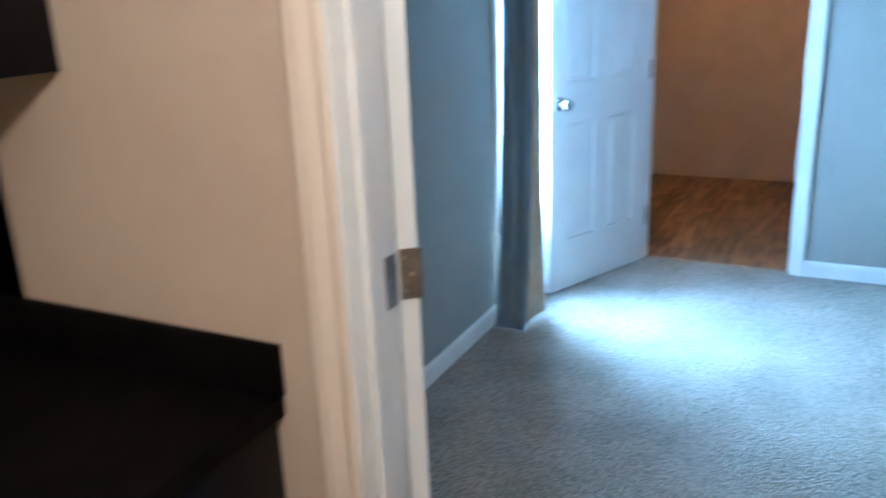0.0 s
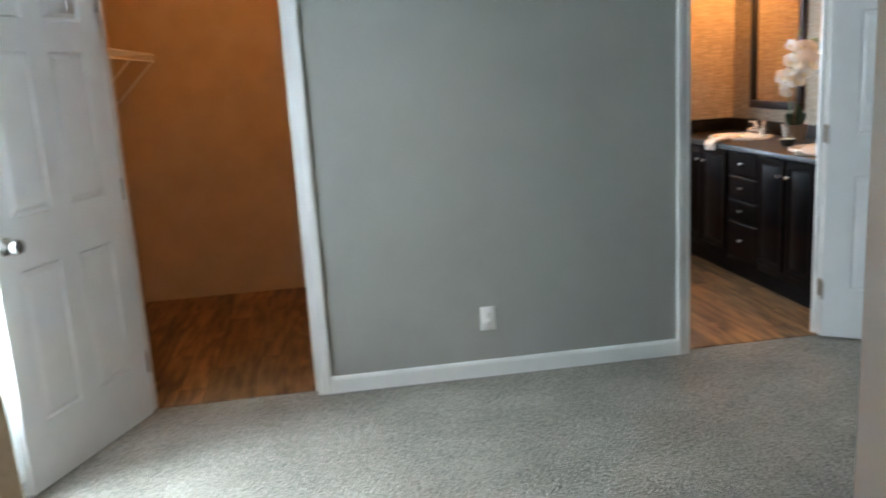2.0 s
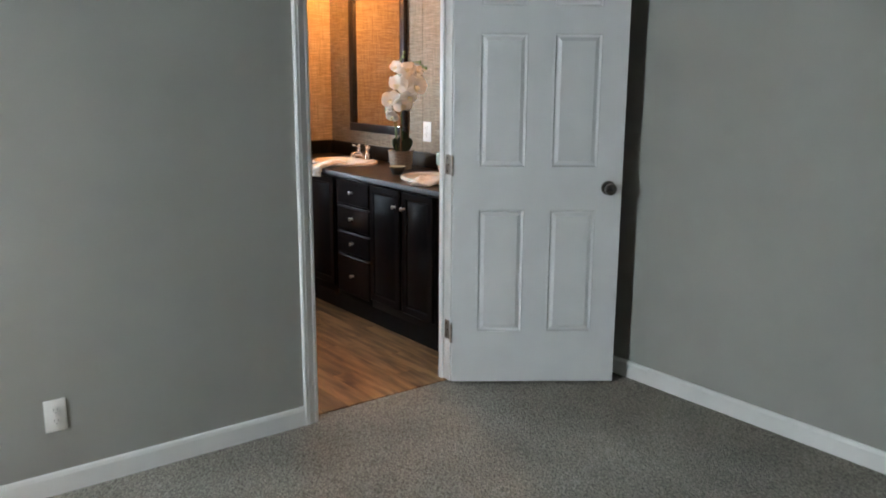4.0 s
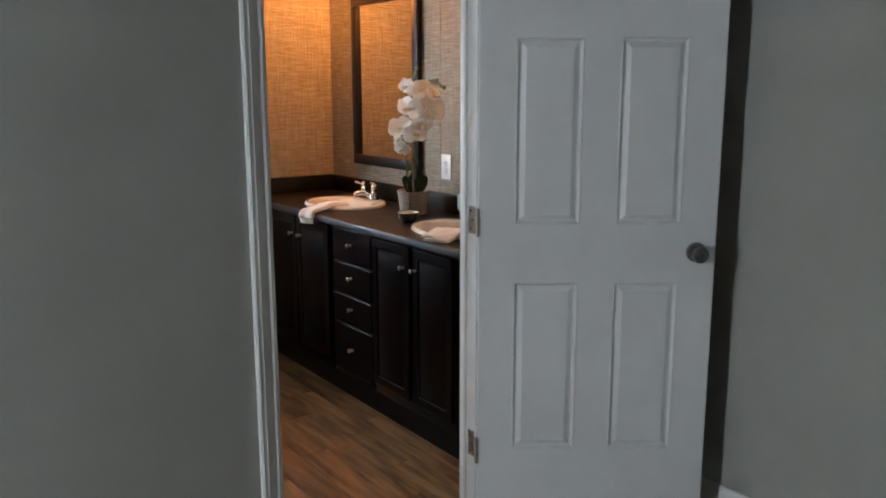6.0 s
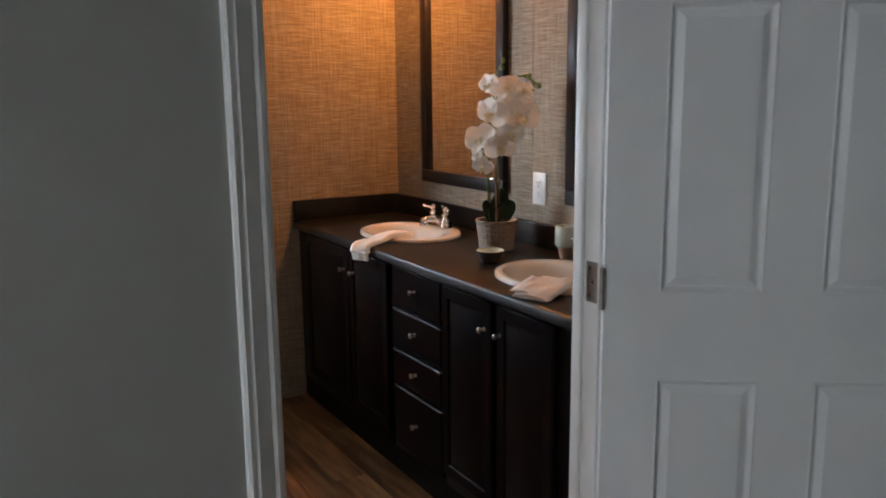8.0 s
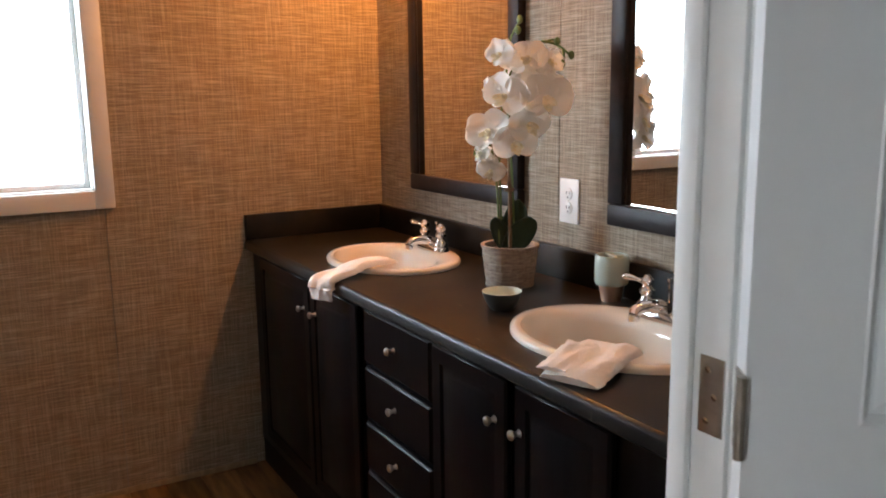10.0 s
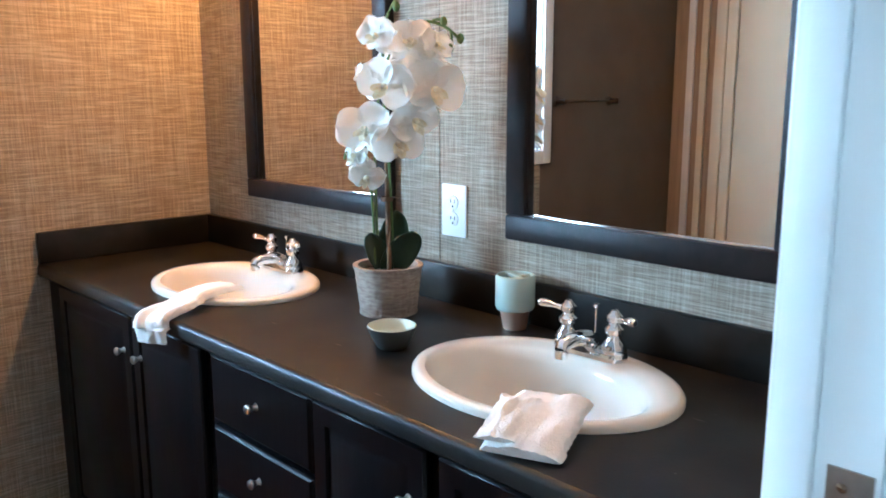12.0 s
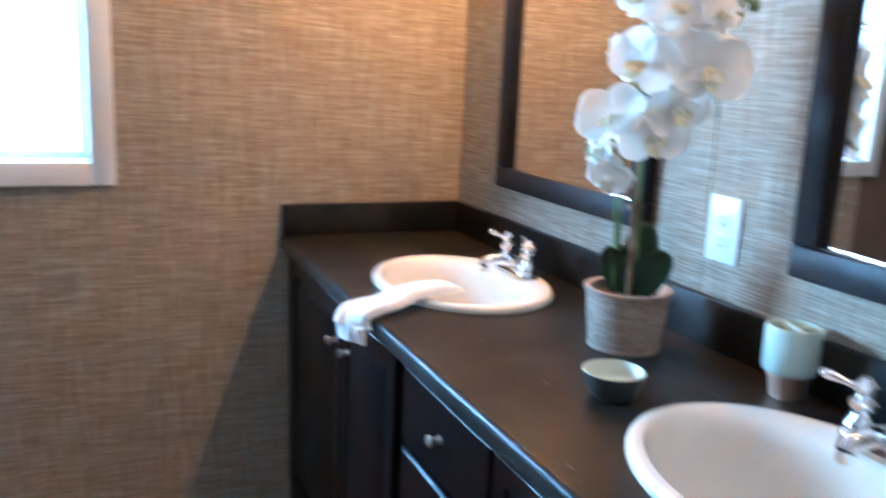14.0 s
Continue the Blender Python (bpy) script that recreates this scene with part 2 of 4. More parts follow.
HALL_BLACK = material("matte_black_laminate", (0.003, 0.0025, 0.0025), 0.55, color2=(0.006, 0.005, 0.0045), scale=14, detail=6, spec=0.03)
MIRROR_FRAME = material("dark_frame_wood", (0.009, 0.006, 0.006), 0.45, color2=(0.015, 0.010, 0.009), scale=1.0, stretch=(30, 30, 30), bump=0.05, spec=0.22)
PORCELAIN = material("bisque_porcelain", (0.78, 0.70, 0.59), 0.12, color2=(0.80, 0.72, 0.615), scale=4)
CHROME = material("chrome", (0.85, 0.85, 0.86), 0.08, metal=1.0)
PEWTER = material("pewter_knob", (0.30, 0.29, 0.28), 0.25, metal=1.0, color2=(0.24, 0.23, 0.22), scale=30)
TAN_TRIM = material("tan_batten", (0.40, 0.30, 0.19), 0.6, color2=(0.30, 0.22, 0.14), scale=1.0, stretch=(40, 40, 3))
NICKEL = material("satin_nickel", (0.55, 0.53, 0.50), 0.28, metal=1.0, color2=(0.60, 0.58, 0.55), scale=30)
HINGE = material("hinge_steel", (0.42, 0.38, 0.33), 0.38, metal=1.0, color2=(0.34, 0.30, 0.26), scale=40)
PLASTIC = material("white_plastic", (0.80, 0.80, 0.78), 0.35)
SLOT = material("dark_slot", (0.03, 0.03, 0.03), 0.6)
SILVER = material("mirror_silver", (0.93, 0.93, 0.93), 0.0, metal=1.0)
TERRY = material("white_terry_cloth", (0.86, 0.84, 0.81), 0.95, color2=(0.90, 0.88, 0.85), scale=60, bump=0.6, bump_scale=330, spec=0.05)
CURTAIN = material("slate_curtain_cloth", (0.16, 0.205, 0.25), 0.85, color2=(0.21, 0.26, 0.31), scale=1.0, stretch=(70, 70, 3), bump=0.25, bump_scale=2, spec=0.15)
LINING = material("tan_curtain_lining", (0.36, 0.28, 0.18), 0.85, color2=(0.41, 0.32, 0.21), scale=40, bump=0.2, bump_scale=300)
SHEER = sheer_cloth()
GLASS = glass_pane()
PETAL = thin_petal("white_petal", (0.90, 0.87, 0.81), 0.6, color2=(0.93, 0.91, 0.87), scale=50, bump=0.15, bump_scale=90)
LIP = material("cream_lip", (0.84, 0.79, 0.62), 0.6, color2=(0.78, 0.64, 0.34), scale=120, blend=(0.5, 0.75))
STEM = material("green_stem", (0.10, 0.16, 0.04), 0.55, color2=(0.15, 0.20, 0.06), scale=40)
LEAF = material("dark_green_leaf", (0.010, 0.030, 0.012), 0.35, color2=(0.018, 0.045, 0.018), scale=15)
STAKE = material("brown_stake", (0.20, 0.12, 0.06), 0.8, color2=(0.14, 0.08, 0.04), scale=60)
WICKER = material("wicker", (0.25, 0.185, 0.14), 0.8, color2=(0.36, 0.285, 0.225), scale=1.0, stretch=(45, 45, 190), bump=0.3, bump_scale=1.6)
SOIL = material("potting_bark", (0.05, 0.03, 0.02), 0.95, color2=(0.10, 0.06, 0.035), scale=120, bump=1.0)
MINT = material("mint_ceramic", (0.42, 0.50, 0.44), 0.25, color2=(0.45, 0.53, 0.47), scale=10)
BOWL_OUT = material("dark_bowl_glaze", (0.05, 0.05, 0.045), 0.3)
BOWL_IN = material("pale_green_glaze", (0.60, 0.62, 0.50), 0.3)
COPPER = material("copper_base", (0.88, 0.62, 0.46), 0.5, metal=1.0)
BRONZE = material("dark_bronze", (0.10, 0.075, 0.06), 0.45, metal=1.0, color2=(0.14, 0.10, 0.08), scale=60)
SHOWER = material("cream_fiberglass", (0.72, 0.65, 0.48), 0.6, color2=(0.75, 0.68, 0.51), scale=3, spec=0.2)
WIRE = material("white_wire_coating", (0.75, 0.72, 0.66), 0.4)
GLOW = emitter("warm_bulb_glow", (1.0, 0.62, 0.30), 12.0)
DIM = emitter("dim_bulb_glow", (1.0, 0.62, 0.30), 3.0)
SHADE = material("frosted_shade", (0.8, 0.78, 0.72), 0.5)


# ---- building helpers ----
def mesh_object(name, bm, mats):
    me = bpy.data.meshes.new(name)
    bm.normal_update()
    bm.to_mesh(me)
    bm.free()
    for m in mats if isinstance(mats, (list, tuple)) else [mats]:
        me.materials.append(m)
    return new(name, me)


def smooth(ob, angle=40):
    me = ob.data
    me.polygons.foreach_set("use_smooth", [True] * len(me.polygons))
    me.set_sharp_from_angle(angle=radians(angle))
    return ob


def part(name, bm, mat, parent, label="", soft=True):
    ob = mesh_object(name, bm, mat)
    ob.parent = parent
    if soft:
        smooth(ob)
    return tagged(ob, label)


def thing(name, m, label, category, group="", kind=""):
    ob = new(name)
    ob.empty_display_size = 0.05
    ob.matrix_world = m
    return tagged(ob, label, category, group, kind)


def add_box(bm, x0, x1, y0, y1, z0, z1, bevel=0.0, mat=0, seg=2):
    vs = [bm.verts.new((x, y, z)) for x in (x0, x1) for y in (y0, y1) for z in (z0, z1)]
    faces = [bm.faces.new([vs[i] for i in q]) for q in ((0, 1, 3, 2), (4, 6, 7, 5), (0, 4, 5, 1), (2, 3, 7, 6), (0, 2, 6, 4), (1, 5, 7, 3))]
    for fc in faces:
        fc.material_index = mat
    if bevel:
        edges = list({e for fc in faces for e in fc.edges})
        bmesh.ops.bevel(bm, geom=edges, offset=bevel, segments=seg, affect="EDGES", profile=0.5)
    return faces


def box_bm(*a, **k):
    bm = bmesh.new()
    add_box(bm, *a, **k)
    return bm


def add_lathe(bm, profile, n=32, sx=1.0, sy=1.0, at=(0, 0, 0), axis="z", mat=0, close=True):
    """Rings of (radius, height) round an axis; ends closed where close."""
    def place(r, h, a):
        u, v = r * math.cos(a) * sx, r * math.sin(a) * sy
        p = {"z": (u, v, h), "x": (h, u, v), "y": (u, h, v)}[axis]
        return (p[0] + at[0], p[1] + at[1], p[2] + at[2])
    rings = [[bm.verts.new(place(max(r, 1e-5), h, 2 * math.pi * i / n)) for i in range(n)] for r, h in profile]
    for a, b in zip(rings, rings[1:]):
        for i in range(n):
            bm.faces.new((a[i], a[(i + 1) % n], b[(i + 1) % n], b[i])).material_index = mat
    if close:
        for ring in (rings[0], rings[-1]):
            bm.faces.new(ring).material_index = mat
    bmesh.ops.recalc_face_normals(bm, faces=bm.faces)


def add_tube(bm, pts, r, n=8, mat=0):
    """A round rod through points; r is one radius or a list."""
    pts = [Vector(p) for p in pts]
    rings = []
    for i, p in enumerate(pts):
        t = (pts[min(i + 1, len(pts) - 1)] - pts[max(i - 1, 0)]).normalized()
        u = t.cross(Vector((0, 0, 1)) if abs(t.z) < 0.9 else Vector((1, 0, 0))).normalized()
        v = t.cross(u)
        rr = r[i] if isinstance(r, (list, tuple)) else r
        rings.append([bm.verts.new(p + rr * (math.cos(2 * math.pi * k / n) * u + math.sin(2 * math.pi * k / n) * v)) for k in range(n)])
    for a, b in zip(rings, rings[1:]):
        for i in range(n):
            bm.faces.new((a[i], a[(i + 1) % n], b[(i + 1) % n], b[i])).material_index = mat
    for ring in (rings[0], rings[-1]):
        bm.faces.new(ring).material_index = mat
    bmesh.ops.recalc_face_normals(bm, faces=bm.faces)


def tube_bm(pts, r, n=8):
    bm = bmesh.new()
    add_tube(bm, pts, r, n)
    return bm


def lathe_bm(*a, **k):
    bm = bmesh.new()
    add_lathe(bm, *a, **k)
    return bm


def structure(name, bm, mats, label, category):
    return tagged(mesh_object(name, bm, mats), label, category, kind="structure")


def wall(name, boxes, mats, label, pick=None):
    bm = bmesh.new()
    for bx in boxes:
        add_box(bm, *bx)
    bm.normal_update()
    if pick:
        for fc in bm.faces:
            fc.material_index = pick(fc.normal, fc.calc_center_median())
    return structure(name, bm, mats, label, "wall")


# ---- the shell ----
LX, RX = -1.29, 3.185           # side walls of the home
EY0, EY1 = 1.25, 1.392          # wall between hall and bedroom
PY0, PY1 = 4.65, 4.765          # wall between bedroom, closet and bath
FY = 7.033                     # far wall of the bath
CH = 2.42                       # ceiling height
DH = 2.05                       # door openings
ENTRY = (-0.546, 0.33)
CLOSET = (-0.875, -0.115)
BATH = (1.719, 2.455)
PYR = 4.685                     # this wall steps back right of the bath door
BX = 0.28                       # shower end of the bath
WIN1 = (3.64, 4.48, 0.47, 2.0)  # bedroom window: y, y, z, z
WIN2 = (1.435, 2.128, 1.078, 1.92)  # bath window: x, x, z, z

structure("floor", box_bm(LX - 0.12, RX + 0.12, EY0 + 0.06, PY0 + 0.05, -0.10, 0.0), CARPET, "grey-beige loop pile carpet across the bedroom", "carpet")

y0, y1, z0, z1 = WIN1
wall("wall_left", [(LX - 0.12, LX, EY0, y0, 0, CH), (LX - 0.12, LX, y1, PY1, 0, CH), (LX - 0.12, LX, y0, y1, 0, z0), (LX - 0.12, LX, y0, y1, z1, CH)],
     GREY_WALL, "grey painted bedroom side wall with a window")
wall("wall_right", [(RX, RX + 0.12, EY0, PY1 - 0.06, 0, CH)], GREY_WALL, "grey painted bedroom wall behind the bath door")


def partition_mat(n, c):
    if n.y < -0.5 or abs(n.z) > 0.5 or abs(n.x) > 0.5:
        return 0
    return 1 if c.x > 0.3 else 2


wall("wall_partition", [(LX, CLOSET[0], PY0, PY1, 0, CH), (CLOSET[1], BATH[0], PY0, PY1, 0, CH), (BATH[1], RX, PYR, PY1, 0, CH),
                        (CLOSET[0], CLOSET[1], PY0, PY1, DH, CH), (BATH[0], BATH[1], PY0, PY1, DH, CH)],
     [GREY_WALL, GRASS, CLOSET_WALL], "grey painted wall with closet and bath doorways", partition_mat)

wall("wall_entry", [(-2.6, ENTRY[0], EY0, EY1, 0, CH), (ENTRY[1], RX + 0.12, EY0, EY1, 0, CH), (ENTRY[0], ENTRY[1], EY0, EY1, DH, CH)],
     [GREY_WALL, HALL_WALL], "wall with the bedroom entry doorway, beige on the hall side", lambda n, c: 1 if n.y < -0.5 else 0)
# hall
structure("floor_hall", box_bm(-2.6, 1.0, -1.6, EY0 + 0.06, -0.10, 0.0), SUBFLOOR, "dark hall floor", "floor")
wall("wall_hall", [(-2.72, -2.6, -1.72, EY1, 0, CH), (0.9, 0.95, -1.72, EY0, 0, CH), (-2.6, 0.9, -1.72, -1.6, 0, CH)], HALL_WALL, "plain beige hall walls")
# closet
wall("wall_closet_side", [(LX - 0.12, LX, PY1, 6.85, 0, CH)], CLOSET_WALL, "tan panelled closet side wall")
wall("wall_closet_back", [(LX, 0.16, 6.73, 6.85, 0, CH)], CLOSET_WALL, "tan panelled closet back wall")
wall("wall_closet_bath", [(0.16, BX, PY1, FY, 0, CH)], [CLOSET_WALL, GRASS], "wall between closet and bath", lambda n, c: 1 if n.x > 0.5 else 0)
structure("floor_closet", box_bm(LX, 0.16, PY0 + 0.05, 6.73, -0.10, -0.006), SUBFLOOR, "dark subfloor under the closet planks", "floor")
# bath
structure("floor_bath", box_bm(0.16, RX, PY0 + 0.05, FY, -0.10, -0.006), SUBFLOOR, "dark subfloor under the bath planks", "floor")
x0, x1, z0, z1 = WIN2
wall("wall_far", [(0.16, x0, FY, FY + 0.12, 0, CH), (x1, RX + 0.12, FY, FY + 0.12, 0, CH), (x0, x1, FY, FY + 0.12, 0, z0), (x0, x1, FY, FY + 0.12, z1, CH)],
     GREY_WALL, "outer bath wall under woven wallpaper panels")
wall("wall_vanity", [(RX, RX + 0.12, PY1 - 0.06, FY, 0, CH)], GREY_WALL, "outer bath wall behind the vanity")
structure("ceiling", box_bm(-2.72, RX + 0.12, -1.72, FY + 0.12, CH, CH + 0.1), CEILING, "white textured ceiling", "ceiling")


def wall_panel(bm, parent, mat=GRASS, label="woven grasscloth wall panel"):
    return part("panel", bm, mat, parent, label, soft=False)


far = bpy.data.objects["wall_far"]
van = bpy.data.objects["wall_vanity"]
T = 0.005
SEAM = 2.155
for xa, xb, za, zb in ((BX, x0, 0, CH), (x0, x1, 0, z0), (x0, x1, z1, CH), (x1, SEAM, z0, CH), (x1, SEAM, 0, z0), (SEAM + 0.003, RX - T, 0, CH)):
    # left of the window the wallpaper's shade is painted as plain dark brown
    if xb <= x0:
        wall_panel(box_bm(xa, xb, FY - T, FY, za, zb), far, SHADED_PANEL, "wall panel coloured smooth dark brown for deep shade")
    else:
        wall_panel(box_bm(xa, xb, FY - T, FY, za, zb), far)
for ya, yb in ((PY1, 5.910), (5.913, FY - T)):
    wall_panel(box_bm(RX - T, RX, ya, yb, 0, CH), van)

# ---- trim ----


def trim_box(name, *a, label="", mat=TRIM, bevel=0.004):
    ob = structure(name, box_bm(*a, bevel=bevel), mat, label, "trim")
    return ob


def baseboard(x0, x1, y0, y1, side):
    """Board 8 cm high with a rounded top; side names the way it faces."""
    prof = [(0, 0), (0.013, 0), (0.013, 0.066), (0.009, 0.078), (0.004, 0.082), (0, 0.082)]
    bm = bmesh.new()
    d = {"+x": (1, 0), "-x": (-1, 0), "+y": (0, 1), "-y": (0, -1)}[side]
    ends = []
    for (px, py) in ((x0, y0), (x1, y1)):
        ends.append([bm.verts.new((px + d[0] * u, py + d[1] * u, v)) for u, v in prof])
    n = len(prof)
    for i in range(n):
        bm.faces.new((ends[0][i], ends[0][(i + 1) % n], ends[1][(i + 1) % n], ends[1][i]))
    bm.faces.new(ends[0])
    bm.faces.new(ends[1])
    bmesh.ops.recalc_face_normals(bm, faces=bm.faces)
    return structure("baseboard", bm, TRIM, "white painted baseboard above the carpet", "baseboard")


CW = 0.060  # casing width
baseboard(CLOSET[1] + CW + 0.004, BATH[0] - CW - 0.004, PY0, PY0, "-y")
baseboard(BATH[1] + CW + 0.004, RX - 0.014, PYR, PYR, "-y")
baseboard(LX, CLOSET[0] - CW - 0.004, PY0, PY0, "-y")
baseboard(LX, LX, EY1, PY0 - 0.014, "+x")
baseboard(RX, RX, EY1, PY0 - 0.014, "-x")
baseboard(ENTRY[1] + CW + 0.004, RX - 0.014, EY1, EY1, "+y")
baseboard(LX + 0.014, ENTRY[0] - CW - 0.004, EY1, EY1, "+y")


def casing_bm(width, length):
    """Moulded casing along z: flat with two beads, thickness along -y."""
    prof = [(0, 0), (0, -0.008), (0.006, -0.012), (0.014, -0.010), (0.018, -0.012), (0.034, -0.014), (0.040, -0.017), (0.046, -0.015), (width - 0.006, -0.018), (width, -0.014), (width, 0)]
    bm = bmesh.new()
    ends = [[bm.verts.new((u, v, z)) for u, v in prof] for z in (0, length)]
    n = len(prof)
    for i in range(n):
        bm.faces.new((ends[0][i], ends[0][(i + 1) % n], ends[1][(i + 1) % n], ends[1][i]))
    bm.faces.new(ends[0])
    bm.faces.new(ends[1])
    bmesh.ops.recalc_face_normals(bm, faces=bm.faces)
    return bm


def door_frame(name, span, y_front, y_back, label, mat_front=TRIM, mat_back=TRIM, stop_y=0.045, right_front=None, mat_jamb=None):
    """Jambs, head, stops, and casings on both wall faces."""
    a, b = span
    yr = right_front or y_front
    t = thing(name, pose(0, 0, 0), label, "door frame", kind="structure")
    mid = mat_jamb or mat_front
    part("jamb", box_bm(a - 0.006, a + 0.004, y_front - 0.002, y_back + 0.002, 0, DH, bevel=0.001), mid, t)
    part("jamb", box_bm(b - 0.004, b + 0.006, yr - 0.002, y_back + 0.002, 0, DH, bevel=0.001), mid, t)
    part("head_jamb", box_bm(a, b, y_front - 0.002, y_back + 0.002, DH - 0.012, DH + 0.002, bevel=0.001), mid, t)
    for q0, q1, yf in ((a + 0.0042, a + 0.015, y_front), (b - 0.015, b - 0.0042, yr)):
        part("door_stop", box_bm(q0, q1, yf + stop_y, yf + stop_y + 0.028, 0, DH - 0.012, bevel=0.003), mid, t)
    for yy, mt, sgn in ((y_front, mat_front, 1), (y_back, mat_back, -1)):
        for q, flip in ((b, 1), (a, -1)):
            bm = casing_bm(CW, DH + CW)
            bmesh.ops.transform(bm, matrix=Matrix.Translation((q + flip * 0.004, yr if flip > 0 and sgn > 0 else yy, 0)) @ Matrix.Diagonal((flip, sgn, 1, 1)), verts=bm.verts)
            bmesh.ops.recalc_face_normals(bm, faces=bm.faces)
            part("casing", bm, mt, t)
        part("head_casing", box_bm(a, b, min(yy, yy - sgn * 0.015), max(yy, yy - sgn * 0.015), DH + 0.004, DH + CW, bevel=0.004), mt, t)
    return t


door_frame("door_frame_closet", CLOSET, PY0, PY1, "white painted frame of the closet doorway")
door_frame("door_frame_bath", BATH, PY0, PY1, "white painted frame of the bath doorway", right_front=PYR)
door_frame("door_frame_entry", ENTRY, EY0, EY1, "cream wood-grain frame of the bedroom entry", HALL_TRIM, TRIM, stop_y=0.04, mat_jamb=TRIM)


# ---- doors ----
def panel_door_bm(w, h, th):
    """Moulded six-panel leaf from x=0 to w, centred on y=0."""
    us = [0, 0.115, 0.325, w - 0.325, w - 0.115, w]
    vs = [0, 0.245, 0.825, 1.015, 1.60, 1.71, 1.90, h]
    bm = bmesh.new()
    cells = []
    grids = []
    for side in (-1, 1):
        g = [[bm.verts.new((u, side * th / 2, v)) for v in vs] for u in us]
        grids.append(g)
        for i in range(len(us) - 1):
            for k in range(len(vs) - 1):
                q = [g[i][k], g[i + 1][k], g[i + 1][k + 1], g[i][k + 1]]
                fc = bm.faces.new(q if side < 0 else q[::-1])
                if i in (1, 3) and k in (1, 3, 5):
                    cells.append(fc)
    a, b = grids
    nu, nv = len(us), len(vs)
    for i in range(nu - 1):
        for k in (0, nv - 1):
            bm.faces.new((a[i][k], a[i + 1][k], b[i + 1][k], b[i][k]))
    for k in range(nv - 1):
        for i in (0, nu - 1):
            bm.faces.new((a[i][k], a[i][k + 1], b[i][k + 1], b[i][k]))
    bmesh.ops.recalc_face_normals(bm, faces=bm.faces)
    for fc in cells:
        bmesh.ops.inset_region(bm, faces=[fc], thickness=0.004, depth=0.002)
        bmesh.ops.inset_region(bm, faces=[fc], thickness=0.012, depth=-0.009)
        bmesh.ops.inset_region(bm, faces=[fc], thickness=0.006, depth=0.0)
        bmesh.ops.inset_region(bm, faces=[fc], thickness=0.022, depth=0.007)
    return bm


def knob_bm(side):
    prof = [(0.0, 0.0), (0.032, 0.0), (0.033, 0.004), (0.030, 0.009), (0.013, 0.012), (0.012, 0.026), (0.020, 0.034), (0.027, 0.044), (0.028, 0.054), (0.024, 0.062), (0.012, 0.066), (0.0, 0.066)]
    return lathe_bm([(r, side * h) for r, h in prof], n=28, axis="y", close=False)


def panel_door(name, hinge, free, label, width=0.755, height=2.03, th=0.035, z=0.014, hinge_side=-1):
    """Leaf hung at hinge (x, y), its free edge towards free; the hinge knuckles on local y = hinge_side."""
    ang = math.degrees(math.atan2(free[1] - hinge[1], free[0] - hinge[0]))
    t = thing(name, pose(hinge[0], hinge[1], z, 0, 0, ang), label, "door", kind="structure")
    body = part("door_leaf", panel_door_bm(width, height, th), DOOR_WHITE, t, soft=False)
    for s in (-1, 1):
        kb = knob_bm(s)
        bmesh.ops.translate(kb, verts=kb.verts, vec=(width - 0.062, s * th / 2, 0.925))
        kn = part("door_knob", kb, PEWTER, t, "dark pewter round door knob")
        part("keyhole", lathe_bm([(0.0, 0.0), (0.006, 0.0), (0.006, 0.0015), (0, 0.0015)], n=12, axis="y", at=(width - 0.062, s * (th / 2 + 0.0665), 0.925), close=False), SLOT, kn)
    part("latch_plate", box_bm(width, width + 0.0015, -0.012, 0.012, 0.895, 0.955), HINGE, t)
    for zc in (0.24, 1.022, 1.80):
        hg = part("hinge", box_bm(-0.0018, 0.0, -th / 2, th / 2 - 0.003, zc - 0.045, zc + 0.045), HINGE, t, "dull steel butt hinge", soft=False)
        part("knuckle", tube_bm([(-0.004, hinge_side * (th / 2 + 0.004), zc - 0.045), (-0.004, hinge_side * (th / 2 + 0.004), zc + 0.045)], 0.0055, 10), HINGE, hg)
        for dz in (-0.03, 0.0, 0.03):
            part("screw", lathe_bm([(0, -0.0028), (0.004, -0.0026), (0.004, -0.0018)], n=10, axis="x", at=(0, 0.006 * (1 if dz else -1), zc + dz), close=False), CHROME, hg)
    return t


def jamb_leaf(parent, x, y, zc, sgn):
    part("hinge_leaf", box_bm(min(x, x + sgn * 0.002), max(x, x + sgn * 0.002), y, y + 0.034, zc - 0.045, zc + 0.045), HINGE, parent, "dull steel hinge leaf", soft=False)
    for dz in (-0.03, 0.0, 0.03):
        part("hinge_screw", lathe_bm([(0, sgn * 0.003), (0.004, sgn * 0.0028), (0.004, sgn * 0.002)], n=10, axis="x", at=(x, y + (0.022 if dz else 0.012), zc + dz), close=False), CHROME, parent)


HB = Vector((BATH[1] - 0.014, PYR - 0.027))
panel_door("door_bath", HB, HB + Vector((0.812, -0.584)), "open white six-panel bath door with pewter knob", width=0.765)
panel_door("door_closet", Vector((CLOSET[0] - 0.002, PY0 - 0.022)), Vector((-1.165, 3.955)), "open white six-panel closet door in front of the window", hinge_side=1)
panel_door("door_entry", Vector((-0.534, 1.418)), Vector((-1.093, 2.065)), "white bedroom entry door swung wide open", width=0.85, hinge_side=-1)
for fr, x, y, sgn in (("door_frame_bath", BATH[1] - 0.004, PYR + 0.002, -1), ("door_frame_closet", CLOSET[0] + 0.004, PY0 + 0.002, 1), ("door_frame_entry", ENTRY[0] + 0.004, EY1 - 0.036, 1)):
    for zc in (0.254, 1.036, 1.814):
        jamb_leaf(bpy.data.objects[fr], x, y, zc, sgn)
